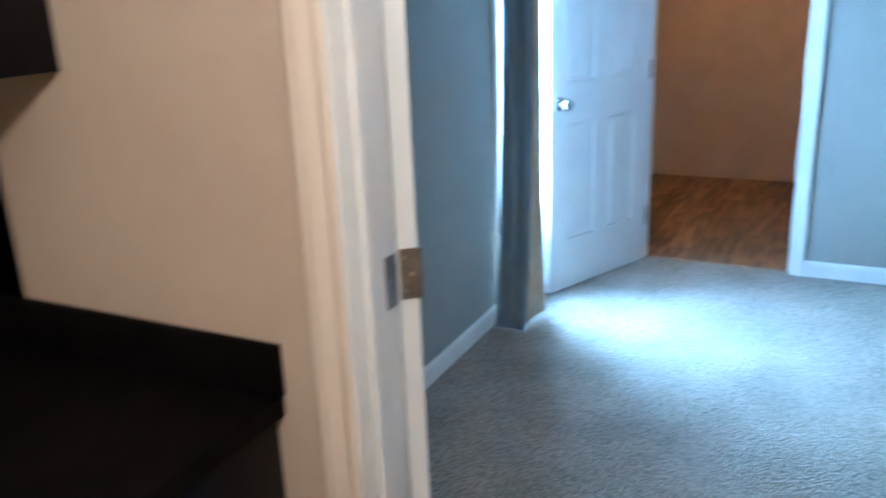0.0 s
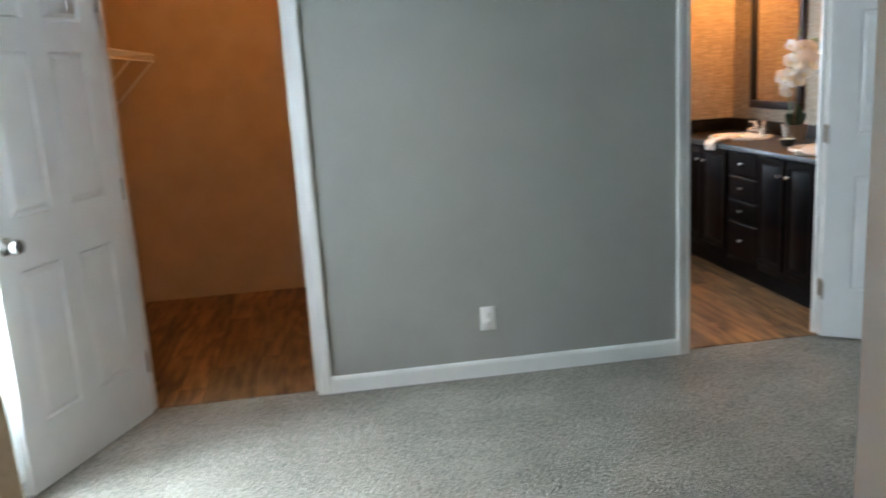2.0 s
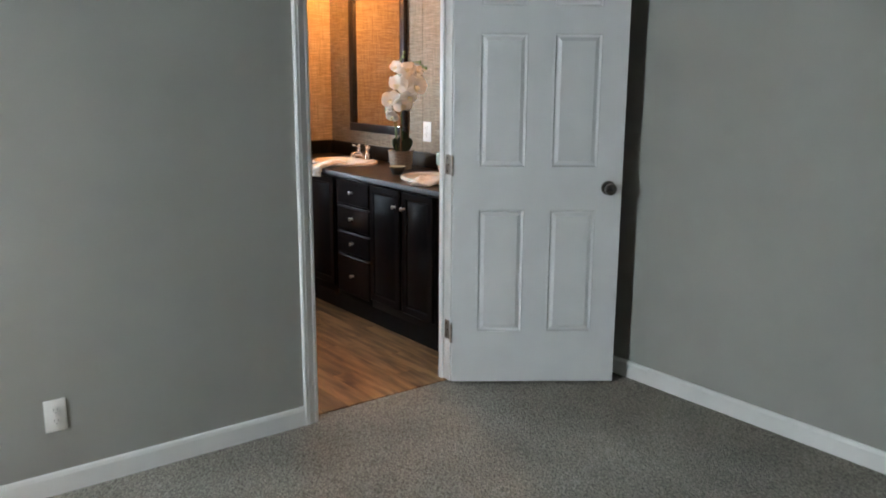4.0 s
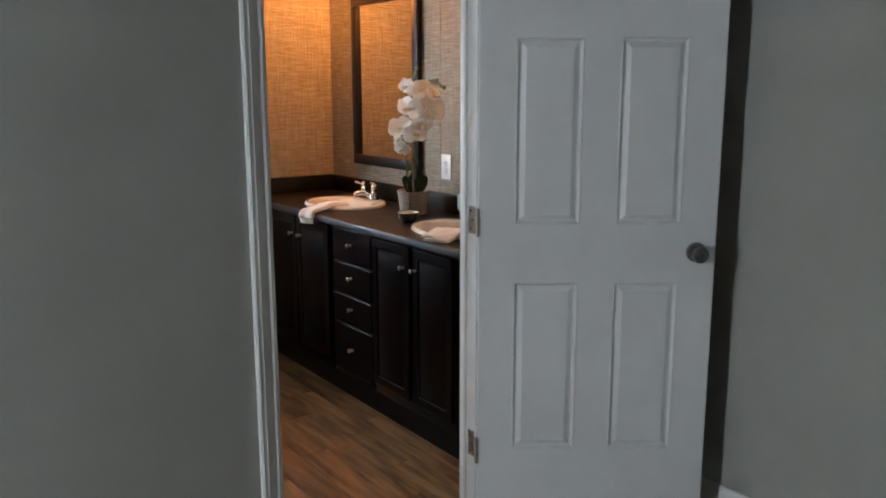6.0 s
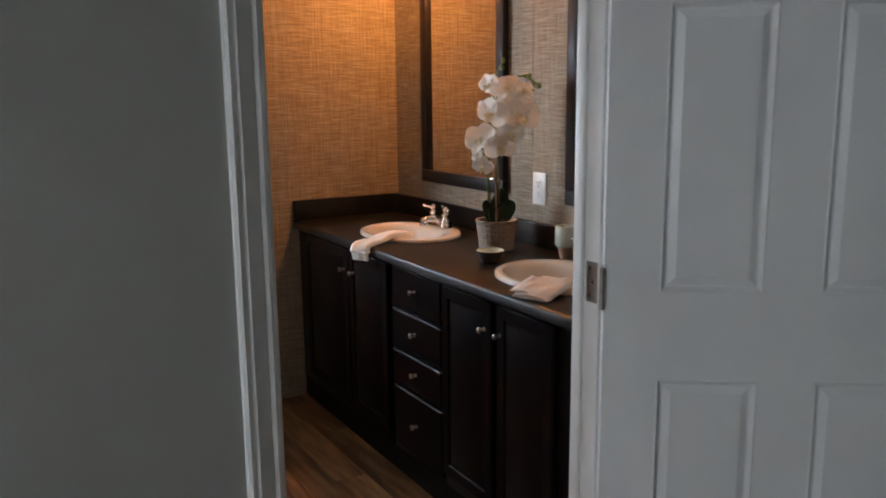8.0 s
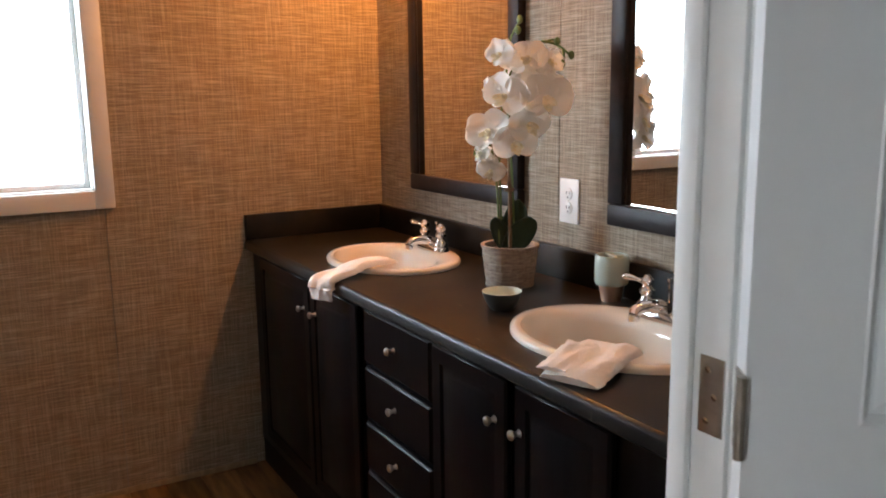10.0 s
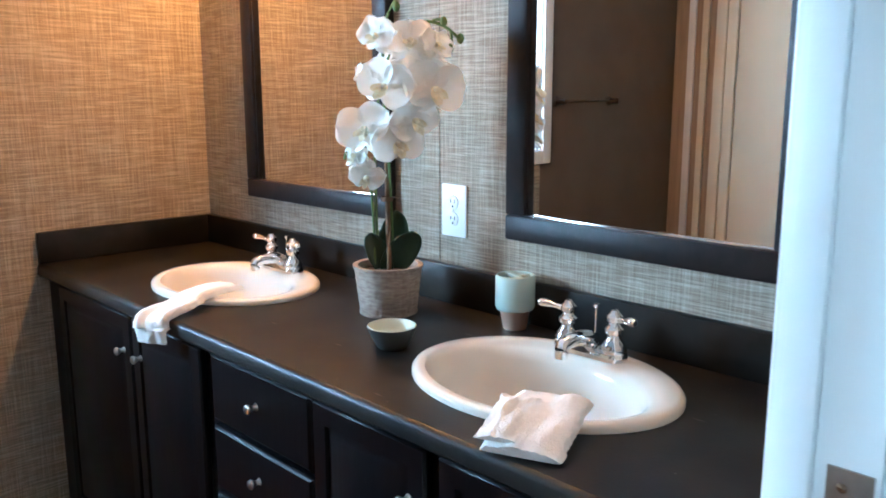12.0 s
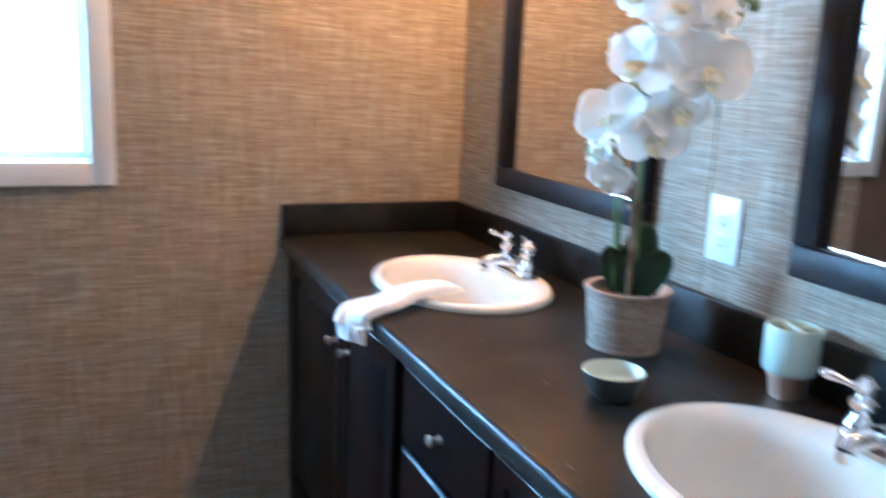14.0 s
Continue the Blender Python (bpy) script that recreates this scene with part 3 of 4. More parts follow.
# strike plates
part("strike_plate", box_bm(CLOSET[1] - 0.0055, CLOSET[1] - 0.004, PY0 + 0.004, PY0 + 0.030, 0.91, 0.97), HINGE, bpy.data.objects["door_frame_closet"])
part("strike_plate", box_bm(BATH[0] + 0.004, BATH[0] + 0.0055, PY0 + 0.004, PY0 + 0.030, 0.91, 0.97), HINGE, bpy.data.objects["door_frame_bath"])


# ---- windows ----
def window(name, m, w, h, label, depth=0.12, casing=0.062, rail=True, f=0.035):
    """Local x along the wall, y into the room is negative, z up; the opening's lower corner at the origin."""
    t = thing(name, m, label, "window", kind="structure")
    c = casing
    for nm, bx in (("casing", (-c, 0, -0.016, 0, -c, h + c)), ("casing", (w, w + c, -0.016, 0, -c, h + c)), ("casing", (0, w, -0.016, 0, h, h + c)), ("window_sill", (0, w, -0.020, 0, -c, 0))):
        part(nm, box_bm(*bx, bevel=0.005), TRIM, t)
    for bx in ((-0.004, 0.004, 0, depth, 0, h), (w - 0.004, w + 0.004, 0, depth, 0, h), (0, w, 0, depth, -0.004, 0.004), (0, w, 0, depth, h - 0.004, h + 0.004)):
        part("reveal", box_bm(*bx), TRIM, t, soft=False)
    for bx in ((0.004, f, 0.05, 0.085, 0.004, h - 0.004), (w - f, w - 0.004, 0.05, 0.085, 0.004, h - 0.004), (f, w - f, 0.05, 0.085, 0.004, f), (f, w - f, 0.05, 0.085, h - f, h - 0.004), *([(f, w - f, 0.05, 0.085, h / 2 - 0.018, h / 2 + 0.018)] if rail else [])):
        part("sash", box_bm(*bx, bevel=0.003), PLASTIC, t)
    for z0, z1 in ((f, h / 2 - 0.018), (h / 2 + 0.018, h - f)) if rail else ((f, h - f),):
        g = part("pane", box_bm(f, w - f, 0.066, 0.070, z0, z1), GLASS, t, soft=False)
        g.visible_shadow = False
    return t


window("window_1", pose(LX, WIN1[0], WIN1[2], 0, 0, 90), WIN1[1] - WIN1[0], WIN1[3] - WIN1[2], "white framed bedroom window full of daylight")
window("window_2", pose(WIN2[0], FY - T, WIN2[2]), WIN2[1] - WIN2[0], WIN2[3] - WIN2[2], "white framed bath window full of daylight", rail=False, f=0.022)

# ground outdoors
structure("ground", box_bm(-400, 400, -400, 400, -0.9, -0.8), material("pale_gravel", (0.42, 0.40, 0.36), 0.9, color2=(0.5, 0.48, 0.44), scale=3), "pale gravel ground around the home", "ground")


trim_box("trim", BX, 2.62, FY - T - 0.012, FY - T, 0.002, 0.022, label="thin tan floor trim along the wallpapered wall", mat=TAN_TRIM)

# ---- bath: vanity ----
CX = 2.651      # face of the cabinets
ZC = 0.864      # counter height


def cabinet_door_bm(w, h):
    """Raised-panel front in local y (0..w), z (0..h), facing -x."""
    bm = box_bm(-0.019, 0, 0, w, 0, h, bevel=0.005, seg=1)
    fc = min((f for f in bm.faces if abs(f.normal.x) > 0.9), key=lambda f: f.calc_center_median().x)
    bmesh.ops.inset_region(bm, faces=[fc], thickness=0.048, depth=0)
    bmesh.ops.inset_region(bm, faces=[fc], thickness=0.005, depth=-0.006)
    bmesh.ops.inset_region(bm, faces=[fc], thickness=0.006, depth=0)
    bmesh.ops.inset_region(bm, faces=[fc], thickness=0.018, depth=0.007)
    return bm


def drawer_front_bm(w, h):
    bm = box_bm(-0.013, 0, 0, w, 0, h, bevel=0.0015)
    fc = min((f for f in bm.faces if abs(f.normal.x) > 0.9), key=lambda f: f.calc_center_median().x)
    bmesh.ops.inset_region(bm, faces=[fc], thickness=0.0035, depth=0.003)
    bmesh.ops.inset_region(bm, faces=[fc], thickness=0.0045, depth=0.003)
    return bm


def pull(parent, y, z):
    prof = [(0.0, 0.0), (0.008, 0.0), (0.0055, -0.004), (0.0048, -0.010), (0.0075, -0.014), (0.0105, -0.0185), (0.0095, -0.0225), (0.005, -0.025), (0.0, -0.0255)]
    return part("knob", lathe_bm(prof, n=20, axis="x", at=(-0.019, y, z), close=False), NICKEL, parent, "polished nickel cabinet knob")


def carcass(t, w, depth, h, toe=0.10):
    part("body", box_bm(0.019, depth, 0, w, toe, 0.66), ESPRESSO, t)
    part("face_frame", box_bm(0, 0.018, 0, w, toe + 0.001, h, bevel=0.001), ESPRESSO, t)
    for a in (0, w - 0.016):
        part("side_panel", box_bm(0.019, depth, a, a + 0.016, 0.6605, h), ESPRESSO, t)
    part("toe_board", box_bm(0.004, depth, 0, w, 0.002, toe), ESPRESSO, t)


def door_unit(y0, y1, d, label, name="vanity_cabinet"):
    """Sink base with two doors; d lists each door's (y0, y1) and its knob's y."""
    t = thing(name, pose(CX, y0, 0), label, "cabinet")
    carcass(t, y1 - y0, RX - CX - T, ZC - 0.036)
    for a, b, k in d:
        bm = cabinet_door_bm(b - a, 0.672)
        bmesh.ops.translate(bm, verts=bm.verts, vec=(0, a - y0, 0.149))
        dr = part("cabinet_door", bm, ESPRESSO, t)
        pull(dr, k - y0, 0.728)
    return t


door_unit(6.069, FY - T, [(6.082, 6.425, 6.378), (6.435, 6.905, 6.473)], "dark espresso vanity sink cabinet with two doors")
door_unit(4.80, 5.678, [(5.070, 5.345, 5.325), (5.372, 5.670, 5.410)], "dark espresso vanity sink cabinet beside the doorway")
t = thing("vanity_drawer_cabinet", pose(CX, 5.680, 0), "dark espresso vanity drawer cabinet with four drawers", "cabinet")
carcass(t, 0.387, RX - CX - T, ZC - 0.036)
for za, zb in ((0.674, 0.823), (0.521, 0.663), (0.377, 0.509), (0.128, 0.367)):
    bm = drawer_front_bm(0.360, zb - za)
    bmesh.ops.translate(bm, verts=bm.verts, vec=(0, -0.003, za))
    dr = part("drawer_front", bm, ESPRESSO, t)
    pull(dr, 0.178, (za + zb) / 2 + 0.004)

SINKS = [(2.903, 6.393), (2.904, 5.369)]
SA, SB = 0.197, 0.254


def countertop():
    """Laminate slab with two oval cut-outs, a rolled front edge and backsplashes."""
    t = thing("vanity_countertop", pose(0, 0, 0), "black-brown laminate vanity countertop with backsplash", "countertop")
    X0, X1, Y0, Y1 = CX - 0.031, RX - T, PY1 + 0.006, FY - T
    n = 48
    bm = bmesh.new()
    seams = [Y0, (SINKS[0][1] + SINKS[1][1]) / 2, Y1]
    for (cx, cy), ya, yb in ((SINKS[1], seams[0], seams[1]), (SINKS[0], seams[1], seams[2])):
        inner, outer = [], []
        for i in range(n):
            a = 2 * math.pi * (i + 0.5) / n
            dx, dy = math.cos(a), math.sin(a)
            inner.append((cx + (SA - 0.02) * dx, cy + (SB - 0.02) * dy))
            s = min(((X1 - cx) if dx > 0 else (X0 + 0.012 - cx)) / dx if abs(dx) > 1e-6 else 1e9, ((yb - cy) if dy > 0 else (ya - cy)) / dy if abs(dy) > 1e-6 else 1e9)
            outer.append((cx + s * dx, cy + s * dy))
        vi = [bm.verts.new((*p, ZC)) for p in inner]
        vo = [bm.verts.new((*p, ZC)) for p in outer]
        lo = [bm.verts.new((*p, ZC - 0.036)) for p in inner]
        for i in range(n):
            k = (i + 1) % n
            bm.faces.new((vi[i], vo[i], vo[k], vi[k]))
            bm.faces.new((vi[k], lo[k], lo[i], vi[i]))
        for px in (X0 + 0.012, X1):
            for py in (ya, yb):
                i = int((math.atan2(py - cy, px - cx) / (2 * math.pi) % 1.0) * n - 0.5) % n
                bm.faces.new((bm.verts.new((px, py, ZC)), vo[i], vo[(i + 1) % n]))
    bmesh.ops.recalc_face_normals(bm, faces=bm.faces)
    if max(bm.faces, key=lambda f: f.calc_area()).normal.z < 0:
        bmesh.ops.reverse_faces(bm, faces=bm.faces)
    part("top_surface", bm, LAMINATE, t, soft=False)
    bm = bmesh.new()
    prof = [(0.012, 0.0), (0.0075, -0.0015), (0.004, -0.0045), (0.0015, -0.010), (0.0, -0.031), (0.003, -0.035), (0.008, -0.037), (0.016, -0.037)]
    ends = [[bm.verts.new((X0 + u, y, ZC + v)) for u, v in prof] for y in (Y0, Y1)]
    for i in range(len(prof) - 1):
        bm.faces.new((ends[0][i], ends[1][i], ends[1][i + 1], ends[0][i + 1]))
    part("front_edge", bm, LAMINATE, t)
    part("backsplash", box_bm(X1 - 0.019, X1, Y0, Y1, ZC, ZC + 0.092, bevel=0.003), LAMINATE, t)
    part("side_splash", box_bm(X0 + 0.004, X1 - 0.0195, Y1 - 0.019, Y1, ZC, ZC + 0.092, bevel=0.003), LAMINATE, t)


countertop()


def sink_basin(cx, cy, label):
    t = thing("sink", pose(cx, cy, ZC), label, "sink", group="vanity sinks")
    n, bm = 56, bmesh.new()
    rings = [(1.0, 0.0005), (1.0, 0.008), (0.985, 0.013), (0.955, 0.0155), (0.90, 0.0155), (0.86, 0.013), (0.83, 0.006), (0.80, -0.010), (0.76, -0.045), (0.68, -0.085), (0.54, -0.118), (0.34, -0.138), (0.12, -0.145)]
    vs = []
    for k, (s, z) in enumerate(rings):
        row = []
        shift = -0.030 * min(1, max(0, (0.93 - s) / 0.10)) if s < 0.93 else 0
        squeeze = 0.90 if s < 0.87 else 1.0
        for i in range(n):
            a = 2 * math.pi * i / n
            row.append(bm.verts.new((SA * s * squeeze * math.cos(a) + shift, SB * s * math.sin(a), z)))
        vs.append(row)
    for a, b in zip(vs, vs[1:]):
        for i in range(n):
            bm.faces.new((a[i], a[(i + 1) % n], b[(i + 1) % n], b[i]))
    bm.faces.new(vs[-1][::-1])
    bmesh.ops.recalc_face_normals(bm, faces=bm.faces)
    ob = part("basin", bm, PORCELAIN, t)
    smooth(ob, 60)
    part("drain", lathe_bm([(0.0, -0.1425), (0.022, -0.1425), (0.022, -0.146), (0.0, -0.146)], n=20, at=(-0.03, 0, 0), close=False), CHROME, t, "chrome sink drain")
    return t


def faucet(cx, cy, label):
    """Centre-set faucet: base, spout towards -x, two lever handles, lift rod."""
    t = thing("faucet", pose(cx, cy, ZC + 0.0155), label, "faucet", group="vanity faucets")
    bm = bmesh.new()
    n = 36
    base = [(1.0, 0.0), (1.0, 0.006), (0.93, 0.013), (0.80, 0.018)]
    rows = []
    for s, z in base:
        row = []
        for i in range(n):
            a = 2 * math.pi * i / n
            cxx, sy = math.cos(a), math.sin(a)
            row.append(bm.verts.new((0.026 * s * cxx, (0.052 if sy > 0 else -0.052) + 0.026 * s * sy if abs(sy) > 1e-9 else 0.052 * 0, z)))
        rows.append(row)
    for a, b in zip(rows, rows[1:]):
        for i in range(n):
            bm.faces.new((a[i], a[(i + 1) % n], b[(i + 1) % n], b[i]))
    bm.faces.new(rows[0][::-1])
    bm.faces.new(rows[-1])
    bmesh.ops.recalc_face_normals(bm, faces=bm.faces)
    part("base", bm, CHROME, t)
    part("spout", tube_bm([(0.006, 0, 0.008), (0.0, 0, 0.024), (-0.018, 0, 0.034), (-0.042, 0, 0.037), (-0.066, 0, 0.036), (-0.082, 0, 0.032), (-0.086, 0, 0.025)], [0.021, 0.019, 0.0165, 0.0145, 0.0135, 0.013, 0.0125], 16), CHROME, t)
    part("aerator", lathe_bm([(0.0120, 0.026), (0.0130, 0.020), (0.0120, 0.010), (0.0, 0.010)], n=16, at=(-0.086, 0, 0), close=False), CHROME, t)
    for s in (-1, 1):
        prof = [(0.023, 0.014), (0.024, 0.022), (0.019, 0.032), (0.013, 0.040), (0.0125, 0.046), (0.017, 0.050), (0.0175, 0.058), (0.012, 0.063), (0.010, 0.068), (0.0145, 0.073), (0.015, 0.081), (0.009, 0.087), (0.006, 0.092), (0.0, 0.093)]
        h = part("handle", lathe_bm(prof, n=24, at=(0, s * 0.052, 0), close=False), CHROME, t, "chrome lever handle")
        y = s * 0.052
        part("lever", tube_bm([(0, y, 0.075), (-0.004, y + s * 0.014, 0.076), (-0.008, y + s * 0.024, 0.078), (-0.014, y + s * 0.040, 0.081), (-0.018, y + s * 0.050, 0.082), (-0.020, y + s * 0.056, 0.082)], [0.006, 0.006, 0.0045, 0.0075, 0.0085, 0.005], 12), CHROME, h)
    rod = part("lift_rod", tube_bm([(0.016, 0.0, 0.016), (0.016, 0.0, 0.086)], 0.0022, 8), CHROME, t)
    part("rod_knob", lathe_bm([(0.002, 0.080), (0.006, 0.087), (0.0055, 0.091), (0.0, 0.092)], n=14, at=(0.016, 0, 0), close=False), CHROME, rod)
    return t


for (cx, cy), lb in zip(SINKS, ("at the corner end", "at the doorway end")):
    sink_basin(cx, cy, "oval bisque porcelain drop-in sink " + lb)
    faucet(cx + 0.150, cy + 0.008, "polished chrome two-handle faucet " + lb)


# ---- bath: mirrors ----
def framed_mirror(y0, y1, z0, z1, label):
    t = thing("wall_mirror", pose(RX - T, y0, z0), label, "mirror", group="vanity mirrors")
    w, h, f = y1 - y0, z1 - z0, 0.054
    def rail(bx):
        bm = box_bm(*bx, bevel=0.006)
        return part("frame_rail", bm, MIRROR_FRAME, t)
    rail((-0.030, 0, 0, w, 0, f))
    rail((-0.030, 0, 0, w, h - f, h))
    rail((-0.0295, 0, 0, f, f, h - f))
    rail((-0.0295, 0, w - f, w, f, h - f))
    part("inner_bead", box_bm(-0.020, -0.004, f - 0.002, f + 0.004, f, h - f, bevel=0.002), MIRROR_FRAME, t)
    part("inner_bead", box_bm(-0.020, -0.004, w - f - 0.004, w - f + 0.002, f, h - f, bevel=0.002), MIRROR_FRAME, t)
    part("inner_bead", box_bm(-0.020, -0.004, f, w - f, f - 0.002, f + 0.004, bevel=0.002), CHROME, t, "thin bright bead")
    part("mirror_glass", box_bm(-0.012, -0.004, f - 0.001, w - f + 0.001, f - 0.001, h - f + 0.001), SILVER, t, "clear silvered mirror glass", soft=False)
    return t


framed_mirror(6.068, 6.733, 1.043, 1.96, "rectangular wall mirror in a dark wood frame near the corner")
framed_mirror(5.035, 5.680, 1.043, 1.96, "rectangular wall mirror in a dark wood frame beside the outlet")


# ---- outlets ----
def outlet(m, label, w=0.036, h=0.058):
    """Duplex receptacle plate in local x, z, facing -y."""
    t = thing("wall_outlet", m, label, "outlet", group="wall outlets")
    part("cover_plate", box_bm(-w, w, -0.006, 0, -h, h, bevel=0.003), PLASTIC, t)
    for zc in (-0.0195, 0.0195):
        bm = lathe_bm([(0.0165, -0.005), (0.0165, -0.0078), (0.0155, -0.0085), (0, -0.0085)], n=20, axis="y", at=(0, 0, zc), close=False)
        r = part("receptacle", bm, PLASTIC, t)
        for dx, hh in ((-0.006, 0.004), (0.006, 0.0045)):
            part("slot", box_bm(dx - 0.0011, dx + 0.0011, -0.0090, -0.0084, zc + 0.003 - hh, zc + 0.003 + hh), SLOT, r, soft=False)
        part("slot", box_bm(-0.0022, 0.0022, -0.0090, -0.0084, zc - 0.011, zc - 0.007), SLOT, r, soft=False)
    part("screw", lathe_bm([(0, -0.0075), (0.003, -0.007), (0.003, -0.006)], n=10, axis="y", close=False), NICKEL, t)
    return t


outlet(pose(0.707, PY0, 0.288), "white duplex outlet on the grey bedroom wall")
outlet(pose(RX - T, 5.860, 1.084, 0, 0, -90), "white duplex outlet on the woven wallpaper", 0.040, 0.061)


# ---- bath: lamps over the mirrors ----
def vanity_light(y, label, bulb):
    t = thing("vanity_light", pose(RX - T, y, 2.17), label, "wall lamp", group="vanity lights")
    part("back_plate", box_bm(-0.022, 0, -0.19, 0.19, -0.05, 0.05, bevel=0.006), NICKEL, t)
    for dy in (-0.10, 0.10):
        part("arm", tube_bm([(-0.02, dy, 0.0), (-0.07, dy, 0.015), (-0.12, dy, 0.01), (-0.125, dy, -0.01)], 0.008, 10), NICKEL, t)
        sh = part("shade", lathe_bm([(0.018, -0.01), (0.030, -0.025), (0.045, -0.055), (0.050, -0.075), (0.047, -0.075), (0.042, -0.055), (0.027, -0.027), (0.015, -0.012)], n=24, at=(-0.125, dy, 0), close=False), SHADE, t)
        part("bulb", lathe_bm([(0.010, -0.012), (0.014, -0.025), (0.024, -0.045), (0.020, -0.060), (0.0, -0.066)], n=16, at=(-0.125, dy, 0), close=False), bulb, sh)


vanity_light(6.40, "lit nickel two-lamp wall light above the corner mirror", GLOW)
# this second fixture is unseen, assumed to carry the weak warm fill
vanity_light(5.36, "assumed dim nickel two-lamp wall light, unseen above the doorway mirror", DIM)


# ---- bath: things on the counter ----
def ribbon_bm(path, width, thick, seed=0, across=10, wob=0.003, fuzz=0.0):
    """Soft folded cloth: a slab that follows a path of (x, y, z), as wide as width, with rounded edges."""
    rng = random.Random(seed)
    pts = [Vector(p) for p in path]
    fine = []
    for a, b in zip(pts, pts[1:]):
        for k in range(9):
            fine.append(a.lerp(b, k / 9))
    fine.append(pts[-1])
    for _ in range(9):
        fine = [fine[0]] + [(fine[i - 1] + 2 * fine[i] + fine[i + 1]) / 4 for i in range(1, len(fine) - 1)] + [fine[-1]]
    ph = [rng.uniform(0, 6.3) for _ in range(4)]
    top, low = [], []
    for i, p in enumerate(fine):
        tng = (fine[min(i + 1, len(fine) - 1)] - fine[max(i - 1, 0)]).normalized()
        side = tng.cross(Vector((0, 0, 1)))
        side = side.normalized() if side.length > 0.2 else Vector((0.35, -0.94, 0)).normalized()
        if i and side.dot(last) < 0:
            side = -side
        last = side
        up = side.cross(tng)
        if up.z < -0.2 or (abs(up.z) <= 0.2 and up.x > 0):
            up = -up
        u = i / (len(fine) - 1)
        end = min(1.0, 6 * u + 0.25, 6 * (1 - u) + 0.25)
        rt, rl = [], []
        for k in range(across + 1):
            v = k / across * 2 - 1
            edge = math.sqrt(max(0.0, 1 - abs(v) ** 6)) * end ** 0.5
            w = wob * (math.sin(5 * u + 3 * v + ph[0]) + 0.7 * math.sin(11 * u - 4 * v + ph[1]) + 0.5 * math.sin(9 * v + ph[2]))
            q = p + side * (v * width / 2 + 0.4 * wob * math.sin(14 * u + ph[3]))
            rt.append(q + up * (thick * (0.25 + 0.75 * edge) + max(-thick * 0.3, w) + rng.uniform(-fuzz, fuzz)) + side * (rng.uniform(-2, 2) * fuzz if abs(v) > 0.9 else 0.0))
            rl.append(q + up * (thick * 0.2 * (1 - edge)))
        top.append(rt)
        low.append(rl)
    bm = bmesh.new()
    tv = [[bm.verts.new(q) for q in r] for r in top]
    lv = [[bm.verts.new(q) for q in r] for r in low]
    for i in range(len(fine) - 1):
        for k in range(across):
            bm.faces.new((tv[i][k], tv[i + 1][k], tv[i + 1][k + 1], tv[i][k + 1]))
            bm.faces.new((lv[i][k], lv[i][k + 1], lv[i + 1][k + 1], lv[i + 1][k]))
        for k in (0, across):
            bm.faces.new((tv[i][k], tv[i + 1][k], lv[i + 1][k], lv[i][k]))
    for i in (0, len(fine) - 1):
        for k in range(across):
            bm.faces.new((tv[i][k], tv[i][k + 1], lv[i][k + 1], lv[i][k]))
    bmesh.ops.recalc_face_normals(bm, faces=bm.faces)
    return bm


tw = thing("washcloth", pose(0, 0, 0.004), "white terry washcloth draped over the counter edge", "towel", group="washcloths")
part("draped_fold", ribbon_bm([(2.845, 6.318, 0.872), (2.775, 6.290, 0.8765), (2.715, 6.262, 0.8775), (2.675, 6.243, 0.868), (2.628, 6.226, 0.8635), (2.598, 6.214, 0.858), (2.590, 6.209, 0.845), (2.588, 6.206, 0.812)], 0.085, 0.018, 3, across=24, wob=0.0026, fuzz=0.0010), TERRY, tw)
tw = thing("washcloth", pose(0, 0, 0.004), "white terry washcloth folded at the sink rim", "towel", group="washcloths")
part("folded_layer", ribbon_bm([(2.815, 5.264, 0.8735), (2.775, 5.247, 0.8765), (2.742, 5.231, 0.8760), (2.700, 5.214, 0.8675), (2.640, 5.190, 0.8615)], 0.116, 0.022, 11, across=34, wob=0.0018, fuzz=0.0011), TERRY, tw)
part("folded_corner", ribbon_bm([(2.752, 5.280, 0.889), (2.730, 5.270, 0.8905), (2.690, 5.252, 0.884), (2.630, 5.226, 0.8780)], 0.062, 0.011, 5, across=22, wob=0.0020, fuzz=0.0011), TERRY, tw)

# toothbrush holder
t = thing("toothbrush_holder", pose(3.118, 5.618, ZC), "mint ceramic toothbrush holder on a copper foot", "toothbrush holder")
part("foot", lathe_bm([(0.0, 0.0), (0.024, 0.0), (0.025, 0.003), (0.031, 0.038), (0.034, 0.042)], n=32, close=False), COPPER, t, "copper foot ring")
part("cup", lathe_bm([(0.028, 0.040), (0.039, 0.043), (0.042, 0.050), (0.042, 0.112), (0.040, 0.116), (0.036, 0.1165), (0.034, 0.113), (0.033, 0.095), (0.0, 0.095)], n=40, close=False), MINT, t)
bar = bmesh.new()
add_box(bar, -0.0065, 0.0065, -0.036, 0.036, 0.106, 0.1155, bevel=0.003)
bmesh.ops.rotate(bar, verts=bar.verts, cent=(0, 0, 0), matrix=Matrix.Rotation(radians(-20), 3, "Z"))
part("divider", bar, MINT, t)
bar = bmesh.new()
add_box(bar, 0.0, 0.034, -0.005, 0.005, 0.106, 0.115, bevel=0.003)
bmesh.ops.rotate(bar, verts=bar.verts, cent=(0, 0, 0), matrix=Matrix.Rotation(radians(-20), 3, "Z"))
part("divider", bar, MINT, t)
# dark disc painted in for the shade down the holder's holes
part("well_shade", lathe_bm([(0.0, 0.099), (0.0335, 0.099)], n=32, close=False), SLOT, t)

